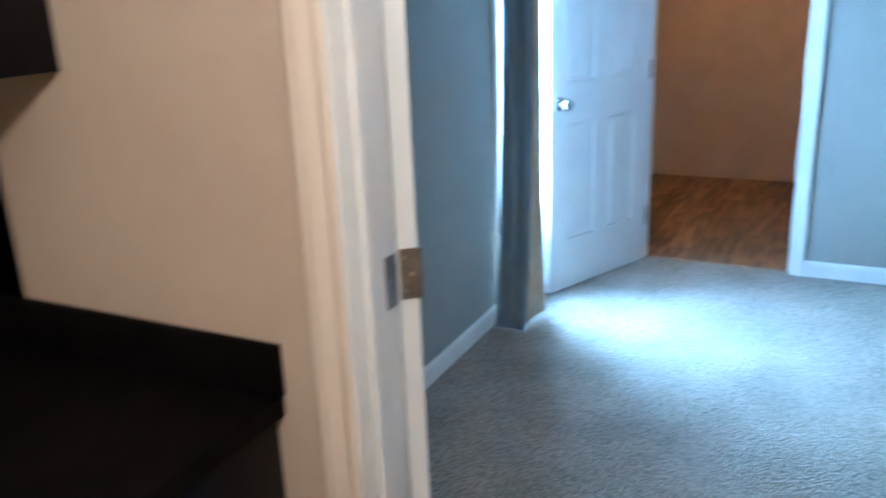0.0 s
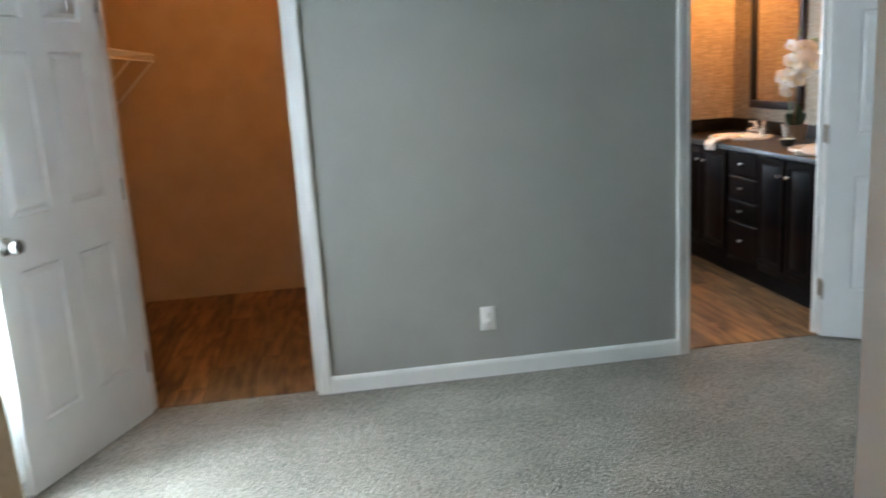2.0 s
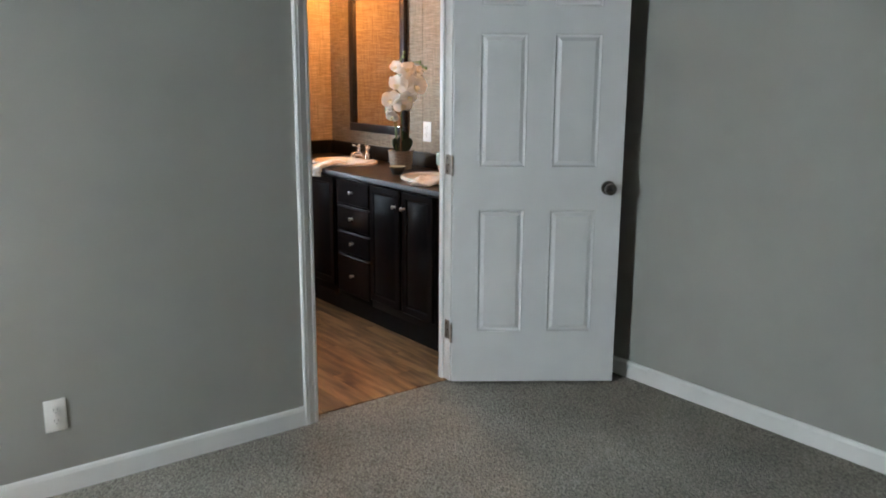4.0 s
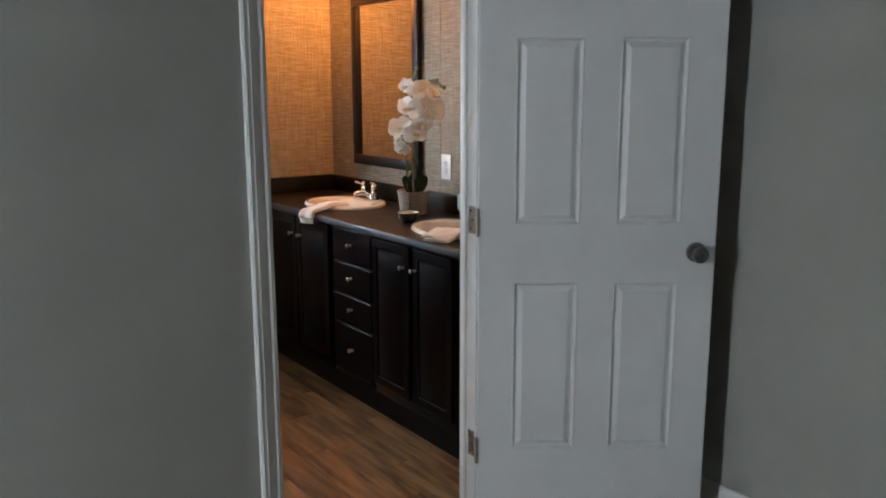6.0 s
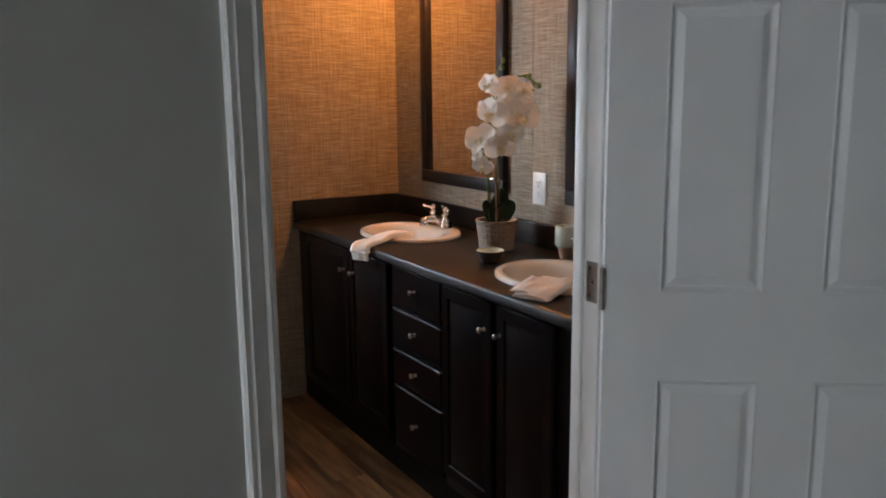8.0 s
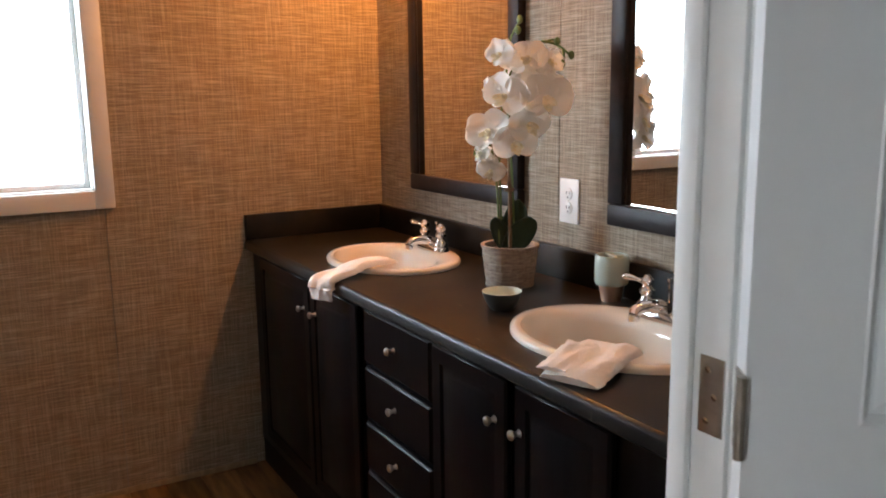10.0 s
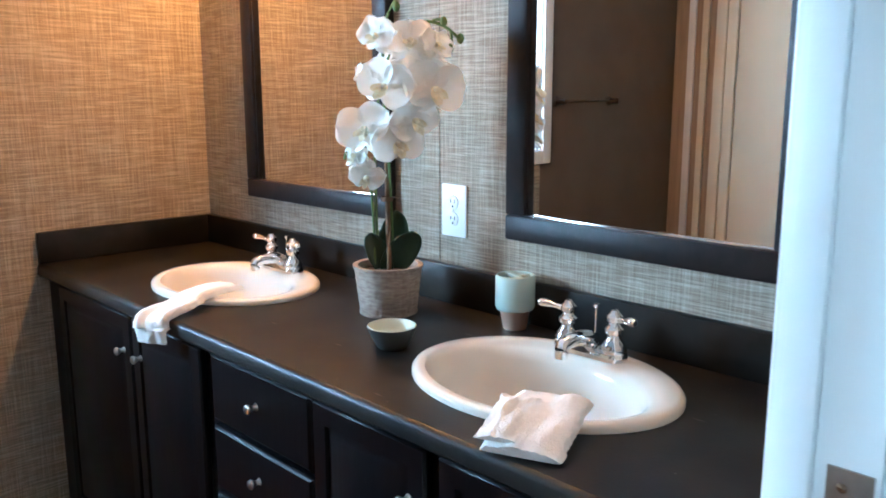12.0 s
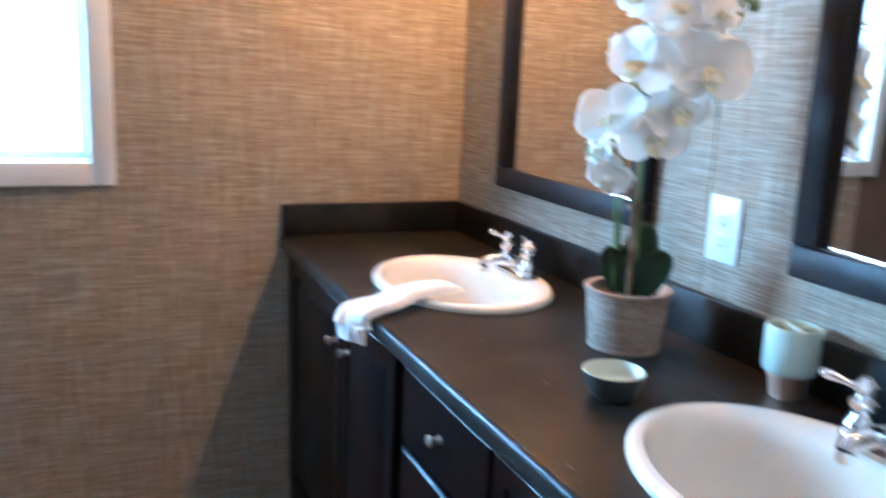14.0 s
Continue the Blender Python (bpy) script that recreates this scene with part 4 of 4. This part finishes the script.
# small dish
t = thing("soap_dish", pose(2.845, 5.697, ZC), "small dark bowl with pale green glaze inside", "soap dish")
part("bowl", lathe_bm([(0.0, 0.0), (0.026, 0.0), (0.030, 0.003), (0.040, 0.020), (0.0475, 0.040), (0.0485, 0.044)], n=40, close=False), BOWL_OUT, t)
part("glaze", lathe_bm([(0.0485, 0.044), (0.0470, 0.0455), (0.0455, 0.043), (0.038, 0.026), (0.024, 0.014), (0.0, 0.011)], n=40, close=False), BOWL_IN, t, "pale green glazed inside")


# ---- orchid ----
def wicker_pot_bm():
    """Basket-weave pot: bulging strands in staggered rows, rope rims."""
    bm = bmesh.new()
    n, rows = 144, 48
    H = 0.112
    grid = []
    for j in range(rows + 1):
        v = j / rows
        z = H * v
        r0 = 0.061 + 0.014 * v ** 0.8
        row = []
        for i in range(n):
            a = 2 * math.pi * i / n
            band = min(4, int(v * 5))
            fz = min(1.0, 2.4 * math.sin(math.pi * ((v * 5) % 1.0)))
            fa = min(1.0, 2.6 * abs(math.sin(a * 6 + (band % 2) * math.pi / 2)))
            r = r0 + 0.0018 * fz * (0.15 + 0.85 * fa)
            if v < 0.05 or v > 0.93:
                r = r0 + 0.0035 + 0.0012 * math.sin(a * 40 + v * 60)
            row.append(bm.verts.new((r * math.cos(a), r * math.sin(a), z)))
        grid.append(row)
    for a, b in zip(grid, grid[1:]):
        for i in range(n):
            bm.faces.new((a[i], a[(i + 1) % n], b[(i + 1) % n], b[i]))
    inner = [bm.verts.new((0.068 * math.cos(2 * math.pi * i / n), 0.068 * math.sin(2 * math.pi * i / n), H - 0.001)) for i in range(n)]
    deep = [bm.verts.new((0.066 * math.cos(2 * math.pi * i / n), 0.066 * math.sin(2 * math.pi * i / n), H - 0.03)) for i in range(n)]
    for a, b in ((grid[-1], inner), (inner, deep)):
        for i in range(n):
            bm.faces.new((a[i], a[(i + 1) % n], b[(i + 1) % n], b[i]))
    bm.faces.new(grid[0][::-1])
    return bm


def petal(bm, length, width, ang, lift=0.0, cup=0.25, blunt=0.5, z=0.0, ruffle=0.0, phase=0.0):
    """A curved petal from the centre outwards at an angle in the flower's plane; the flower faces +z."""
    nu, nv = 11, 10
    ca, sa = math.cos(ang), math.sin(ang)
    rows = []
    for i in range(nu + 1):
        u = i / nu
        half = width / 2 * (max(0.0, 1 - abs(2 * min(1, 0.06 + 0.94 * u ** 0.85) - 1) ** 2.4)) ** (0.7 - 0.2 * blunt)
        row = []
        for k in range(nv + 1):
            v = k / nv * 2 - 1
            x = length * u * (1 - 0.06 * v * v)
            y = half * v
            edge = max(abs(v) ** 3, u ** 5)
            h = z + lift * u - cup * length * u * u + 0.30 * half * v * v - 0.10 * half * (1 - abs(v)) ** 2 * u
            h += ruffle * edge * math.sin(7 * u + 6 * v + phase) + 0.4 * ruffle * math.sin(4 * u - 3 * v + phase)
            row.append(bm.verts.new((x * ca - y * sa, x * sa + y * ca, h)))
        rows.append(row)
    for a, b in zip(rows, rows[1:]):
        for k in range(nv):
            bm.faces.new((a[k], b[k], b[k + 1], a[k + 1]))


def flower_meshes(seed, size, ruffle):
    """Three sepals behind, two broad side petals, and a frilled lip."""
    rng = random.Random(seed)
    bm = bmesh.new()
    for a, l, w in ((90, 0.050, 0.042), (218, 0.048, 0.038), (322, 0.048, 0.038)):
        petal(bm, l * size, w * size, radians(a + rng.uniform(-9, 9)), rng.uniform(-0.008, 0.006), rng.uniform(0.05, 0.35), 0.7, 0.0, ruffle, rng.uniform(0, 6))
    for a in (163, 17):
        petal(bm, 0.055 * size, 0.070 * size, radians(a + rng.uniform(-9, 9)), rng.uniform(0.002, 0.016), rng.uniform(0.0, 0.35), 1.0, 0.004, ruffle, rng.uniform(0, 6))
    lip = bmesh.new()
    for a, l, w in ((270, 0.026, 0.018), (222, 0.019, 0.014), (318, 0.019, 0.014), (250, 0.015, 0.008), (290, 0.015, 0.008)):
        petal(lip, l * size, w * size, radians(a), 0.018 * size, -0.25, 0.4, 0.007, 0.0018, a)
    add_lathe(lip, [(0.0, 0.006), (0.006, 0.008), (0.0065, 0.014), (0.004, 0.020), (0.0, 0.021)], n=10)
    return bm, lip


def orchid():
    t = thing("potted_orchid", pose(3.012, 5.905, ZC), "white artificial orchid in a woven wicker pot", "plant")
    pot = part("pot", wicker_pot_bm(), WICKER, t, "woven grey-brown wicker pot")
    part("bark", lathe_bm([(0.067, 0.092), (0.05, 0.099), (0.02, 0.102), (0.0, 0.102)], n=32, close=False), SOIL, pot)
    side, front = Vector((0.69, -0.72, 0)), Vector((-0.72, -0.69, 0))
    for along, fwd, up, wd in ((0.056, 0.004, 0.098, 0.078), (-0.034, 0.004, 0.094, 0.056), (0.020, -0.030, 0.138, 0.070), (-0.012, -0.045, 0.095, 0.066)):
        bm = bmesh.new()
        nu, nv, rows = 12, 6, []
        tip = side * along + front * fwd
        for i in range(nu + 1):
            u = i / nu
            half = wd / 2 * max(0.02, 1 - abs(2 * (0.16 + 0.84 * u) - 1.10) ** 2.2 / 0.79) ** 0.5
            row = []
            for k in range(nv + 1):
                v = k / nv * 2 - 1
                p = tip * (0.15 + 0.85 * u) + side * (half * v) + front * (0.010 * v * v + 0.012 * u * u)
                row.append(bm.verts.new((p.x, p.y, 0.092 + up * u)))
            rows.append(row)
        for p, q in zip(rows, rows[1:]):
            for k in range(nv):
                bm.faces.new((p[k], q[k], q[k + 1], p[k + 1]))
        ob = part("leaf", bm, LEAF, t, "broad dark green leaf")
        ob.modifiers.new("thickness", "SOLIDIFY").thickness = 0.002
    part("stake", tube_bm([(-0.010, -0.016, 0.09), (-0.008, -0.010, 0.30), (-0.006, -0.002, 0.52)], 0.0055, 10), STAKE, t, "brown wooden stake")
    part("tie", lathe_bm([(0.013, 0.255), (0.0145, 0.260), (0.013, 0.265)], n=16, at=(-0.009, -0.010, 0), close=False), STAKE, t)
    # stems and blossoms in a frame of their own: across, towards the wall, height
    away = -front

    def at(a, w, z):
        p = side * a + away * (w - 0.055 * max(0.0, min(1.0, (z - 0.22) / 0.2)))
        return (p.x, p.y, z)

    stems = [
        [(-0.022, 0.0, 0.09), (-0.024, 0.0, 0.26), (-0.020, 0.0, 0.42), (0.0, 0.0, 0.54), (0.04, 0.005, 0.62), (0.09, 0.008, 0.64), (0.135, 0.01, 0.625), (0.160, 0.01, 0.600)],
        [(-0.028, -0.005, 0.09), (-0.030, -0.005, 0.24), (-0.034, -0.01, 0.36), (-0.050, -0.01, 0.40), (-0.075, -0.012, 0.385), (-0.085, -0.015, 0.35)],
        [(0.012, 0.005, 0.09), (0.010, 0.006, 0.30), (0.0, 0.006, 0.50), (0.0, 0.006, 0.60), (0.012, 0.006, 0.655), (0.034, 0.006, 0.686)],
        [(0.105, 0.008, 0.637), (0.118, 0.008, 0.640), (0.130, 0.008, 0.634)],
        [(0.142, 0.01, 0.618), (0.146, 0.01, 0.600), (0.141, 0.01, 0.584)],
    ]
    for st in stems:
        fine = []
        pts = [Vector(at(*p)) for p in st]
        for a, b in zip(pts, pts[1:]):
            fine += [a.lerp(b, k / 4) for k in range(4)]
        fine.append(pts[-1])
        for _ in range(4):
            fine = [fine[0]] + [(fine[i - 1] + 2 * fine[i] + fine[i + 1]) / 4 for i in range(1, len(fine) - 1)] + [fine[-1]]
        part("stem", tube_bm(fine, 0.0030, 8), STEM, t, "green flower stem")
    for p in ((0.034, 0.006, 0.690), (0.030, 0.004, 0.664), (0.128, 0.008, 0.634), (0.163, 0.01, 0.600), (0.141, 0.01, 0.580)):
        part("bud", lathe_bm([(0.0, -0.011), (0.0065, -0.006), (0.0085, 0.001), (0.0055, 0.009), (0.0, 0.012)], n=12, at=at(*p), close=False), STEM, t, "closed green bud")
    # blossoms: across, towards the wall, height, size, turned sideways, tilted up, ruffle
    spots = ((-0.020, -0.015, 0.612, 0.78, -0.5, 0.2, 0.005), (-0.048, -0.010, 0.536, 0.52, -0.7, 0.0, 0.005), (0.045, -0.020, 0.600, 0.92, 0.1, 0.35, 0.003),
             (0.093, -0.005, 0.592, 0.72, 0.8, 0.3, 0.006), (-0.003, -0.045, 0.512, 1.10, -0.25, 0.1, 0.002), (0.093, -0.030, 0.508, 1.20, 0.45, -0.05, 0.002),
             (0.052, -0.040, 0.446, 0.95, 0.5, -0.2, 0.004), (-0.046, -0.040, 0.426, 1.06, -0.3, 0.15, 0.003), (0.018, -0.050, 0.398, 1.02, 0.3, -0.1, 0.004),
             (-0.050, -0.035, 0.328, 0.68, -0.1, -0.5, 0.006), (-0.070, -0.030, 0.372, 0.60, -0.7, -0.2, 0.006), (0.055, 0.000, 0.545, 0.95, 0.2, 0.1, 0.003),
             (0.010, 0.035, 0.560, 0.90, 2.9, 0.1, 0.003), (0.080, 0.030, 0.520, 1.00, 3.3, 0.0, 0.003), (0.035, 0.030, 0.430, 0.95, 2.8, 0.0, 0.004), (-0.045, 0.025, 0.410, 0.85, 3.5, 0.1, 0.004))
    rng = random.Random(4)
    for i, (a, w, z, size, yaw, tilt, ruffle) in enumerate(spots):
        bm, lip = flower_meshes(i, 1.12 * size, ruffle)
        face = (front * math.cos(yaw) + side * math.sin(yaw) + Vector((0, 0, tilt))).normalized()
        q = face.to_track_quat("Z", "Y").to_matrix().to_4x4()
        m = Matrix.Translation(at(a + 0.016, w - 0.010, z - 0.010)) @ q @ pose(0, 0, 0, 0, 0, rng.uniform(-25, 25))
        bmesh.ops.transform(bm, matrix=m, verts=bm.verts)
        bmesh.ops.transform(lip, matrix=m, verts=lip.verts)
        fl = part("blossom", bm, PETAL, t, "white orchid blossom")
        smooth(fl, 70)
        part("lip", lip, LIP, fl, "yellow-cream throat")


orchid()


# ---- bath: towel bar and shower end seen in the mirror ----
t = thing("towel_bar", pose(0.895, FY - T, 1.305), "slim dark bronze towel bar on the shaded far wall", "towel bar")
for dx in (0.0, 0.435):
    m = part("mount", lathe_bm([(0.0, 0.0), (0.024, 0.0), (0.024, -0.006), (0.013, -0.012), (0.010, -0.045), (0.014, -0.052), (0.012, -0.064), (0.0, -0.066)], n=20, axis="y", at=(dx, 0, 0), close=False), BRONZE, t)
part("bar", tube_bm([(0.0, -0.054, 0.0), (0.435, -0.054, 0.0)], 0.004, n=10), BRONZE, t)
t = thing("shower_wall", pose(BX, 0, 0), "cream fiberglass shower wall with a moulded edge", "shower")
part("panel", box_bm(0.0, 0.012, 5.55, 6.650, 0, 2.1, bevel=0.004), SHOWER, t)
for a, b, th, mt in ((6.655, 6.708, 0.026, SHOWER), (6.711, 6.768, 0.038, SHOWER), (6.771, 6.818, 0.008, TAN_TRIM), (6.821, 6.858, 0.022, SHOWER), (6.861, 6.896, 0.014, TAN_TRIM), (6.899, 6.940, 0.020, TRIM), (6.943, 7.026, 0.006, TAN_TRIM)):
    part("edge_trim", box_bm(0.0005, th, a, b, 0, 2.1, bevel=0.003), mt, t)
v = part("valve_plate", lathe_bm([(0.0, 0.013), (0.062, 0.013), (0.060, 0.018), (0.03, 0.024), (0.0, 0.026)], n=28, axis="x", at=(0, 6.286, 0.635), close=False), NICKEL, t, "round chrome valve plate")
part("valve_handle", lathe_bm([(0.012, 0.02), (0.012, 0.05), (0.026, 0.055), (0.026, 0.075), (0.0, 0.08)], n=20, axis="x", at=(0, 6.286, 0.635), close=False), CHROME, v)


# ---- bedroom: curtains ----
def drape_bm(section, z0, z1, rows=40):
    """Cloth hanging from z1 to z0; section(v, z) gives the plan point for v in 0..1."""
    bm = bmesh.new()
    cols = 40
    g = [[bm.verts.new((*section(k / cols, z0 + (z1 - z0) * j / rows), z0 + (z1 - z0) * j / rows)) for k in range(cols + 1)] for j in range(rows + 1)]
    for a, b in zip(g, g[1:]):
        for k in range(cols):
            bm.faces.new((a[k], a[k + 1], b[k + 1], b[k]))
    return bm


def face_section(v, z):
    x = -1.262 + 0.150 * v
    y = 3.466 + 0.150 * (1 - math.exp(-1.6 * z)) - 0.004 * v
    return x + 0.003 * math.sin(17 * v + 0.6 * z), y + 0.010 * math.sin(13 * v + 0.8 * z) * (0.5 + 0.3 * z)


def lining_section(v, z):
    fx, fy = face_section(1.0, z)
    w = 0.20 * math.exp(-1.8 * max(0, z)) + 0.014
    return fx + 0.02 * v - 0.012 * math.sin(math.pi * v), fy + 0.003 + w * v + 0.004 * math.sin(7 * v)


t = thing("curtain", pose(0, 0, 0), "slate blue-grey curtain bunched beside the bedroom window", "curtain")
ob = part("drape", drape_bm(face_section, 0.006, 2.14), CURTAIN, t)
ob.modifiers.new("thickness", "SOLIDIFY").thickness = 0.004
ob = part("lining", drape_bm(lining_section, 0.03, 2.14), LINING, t, "tan curtain lining")
ob.modifiers.new("thickness", "SOLIDIFY").thickness = 0.003
t = thing("curtain_rod", pose(LX, 3.45, 2.15), "dark metal curtain rod above the window", "curtain rod")
part("rod", tube_bm([(0.075, 0, 0), (0.075, 1.16, 0)], 0.010, 12), HINGE, t)
for yy in (0.0, 1.14):
    part("bracket", box_bm(0, 0.085, yy + 0.005, yy + 0.017, -0.014, 0.014, bevel=0.003), HINGE, t)


def sheer_section(v, z):
    return LX + 0.052 + 0.012 * math.sin(34 * v + 0.3 * z), 3.64 + 0.90 * v + 0.004 * math.sin(50 * v)


t = thing("sheer_curtain", pose(0, 0, 0), "white sheer curtain across the bright bedroom window", "curtain")
part("panel", drape_bm(sheer_section, 0.03, 2.135, rows=12), SHEER, t)

# ---- closet: wire shelf ----
t = thing("wire_shelf", pose(LX, 4.80, 1.66), "white coated wire shelf on the closet wall", "shelf")
for zz in (0.0, -0.045):
    part("front_rail", tube_bm([(0.26, 0, zz), (0.26, 1.91, zz)], 0.0035, 8), WIRE, t)
part("back_rail", tube_bm([(0.012, 0, 0), (0.012, 1.91, 0)], 0.0035, 8), WIRE, t)
bm = bmesh.new()
for i in range(75):
    y = 0.012 + i * 0.0255
    add_tube(bm, [(0.012, y, 0.004), (0.258, y, 0.004)], 0.0018, 5)
tagged(part("deck_wire", bm, WIRE, t), kind="stuff")
for i in range(25):
    y = 0.03 + i * 0.0765
    part("lip_wire", tube_bm([(0.262, y, 0.0), (0.262, y, -0.045)], 0.0022, 5), WIRE, t)
for y in (0.5, 1.2, 1.88):
    part("brace", tube_bm([(0.255, y, -0.045), (0.008, y, -0.30)], 0.004, 8), WIRE, t)

# ---- hall: dark counter and cabinets ----
HX = -0.685
t = thing("hall_base_cabinet", pose(-1.9, 0.66, 0), "dark espresso base cabinet in the hall", "cabinet")
part("body", box_bm(0, HX - 0.02 + 1.9, 0.02, 0.588, 0.10, 0.822, bevel=0.002), ESPRESSO, t)
part("toe_kick", box_bm(0, HX - 0.02 + 1.9, 0.08, 0.588, 0, 0.10), ESPRESSO, t)
for a in (0.02, 0.60):
    part("cabinet_door", box_bm(a, a + 0.56, 0.0, 0.0195, 0.13, 0.80, bevel=0.004), ESPRESSO, t)
t = thing("hall_countertop", pose(0, 0, 0), "black laminate countertop with backsplash beside the bedroom door", "countertop")
part("slab", box_bm(-1.9, HX, 0.63, EY0, 0.823, 0.862, bevel=0.006), HALL_BLACK, t)
part("backsplash", box_bm(-1.9, HX + 0.004, EY0 - 0.020, EY0 - 0.001, 0.8625, 0.955, bevel=0.004), HALL_BLACK, t)
t = thing("hall_wall_cabinet", pose(-1.9, EY0 - 0.31, 1.385), "dark espresso wall cabinet above the hall counter", "cabinet")
part("body", box_bm(0, 0.82, 0.02, 0.309, 0, 0.80, bevel=0.003), ESPRESSO, t)
for a in (0.005, 0.415):
    part("cabinet_door", box_bm(a, a + 0.40, 0.0, 0.0195, 0.005, 0.795, bevel=0.004), ESPRESSO, t)

# ---- floor planks of closet and bath ----
rng = random.Random(9)
PW, PL = 0.125, 0.92
plank_me = {}


def plank(w, l):
    key = (round(w, 4), round(l, 3))
    if key not in plank_me:
        bm = box_bm(0.0008, w - 0.0008, 0.0008, l - 0.0008, -0.0055, 0.0, bevel=0.0006, seg=1)
        me = bpy.data.meshes.new("plank")
        bm.to_mesh(me)
        bm.free()
        me.materials.append(WOOD)
        plank_me[key] = me
    return plank_me[key]


def lay_planks(parent, xa, xb, ya, yb):
    x, col = xa, 0
    while x < xb - 0.01:
        w = min(PW, xb - x)
        y = ya - (0.0, 0.37, 0.61, 0.19, 0.78, 0.50)[col % 6] * PL
        while y < yb - 0.005:
            a, b = max(y, ya), min(y + PL, yb)
            if b - a > 0.02:
                ob = new("plank", plank(w, b - a))
                ob.location = (x, a, 0.002)
                ob.parent = parent
            y += PL
        x += PW
        col += 1


lay_planks(bpy.data.objects["floor_bath"], BX, RX, PY0 + 0.055, FY)
lay_planks(bpy.data.objects["floor_closet"], LX, 0.16, PY0 + 0.055, 6.73)


# ---- ceiling lamps added out of view for hall and closet ----
def unseen_ceiling_lamp(x, y, label):
    t = thing("unseen_ceiling_lamp", pose(x, y, CH), label, "ceiling lamp", group="ceiling lamps")
    part("base", lathe_bm([(0.0, 0.0), (0.075, 0.0), (0.078, -0.012), (0.060, -0.025), (0.0, -0.025)], n=28, close=False), NICKEL, t)
    part("globe", lathe_bm([(0.058, -0.026), (0.085, -0.050), (0.090, -0.080), (0.070, -0.112), (0.030, -0.128), (0.0, -0.130)], n=28, close=False), GLOW, t, "glowing glass globe")


unseen_ceiling_lamp(0.12, 0.12, "unseen round ceiling lamp added for the hall's warm light")
unseen_ceiling_lamp(-0.5, 5.6, "unseen round ceiling lamp added to light the closet")
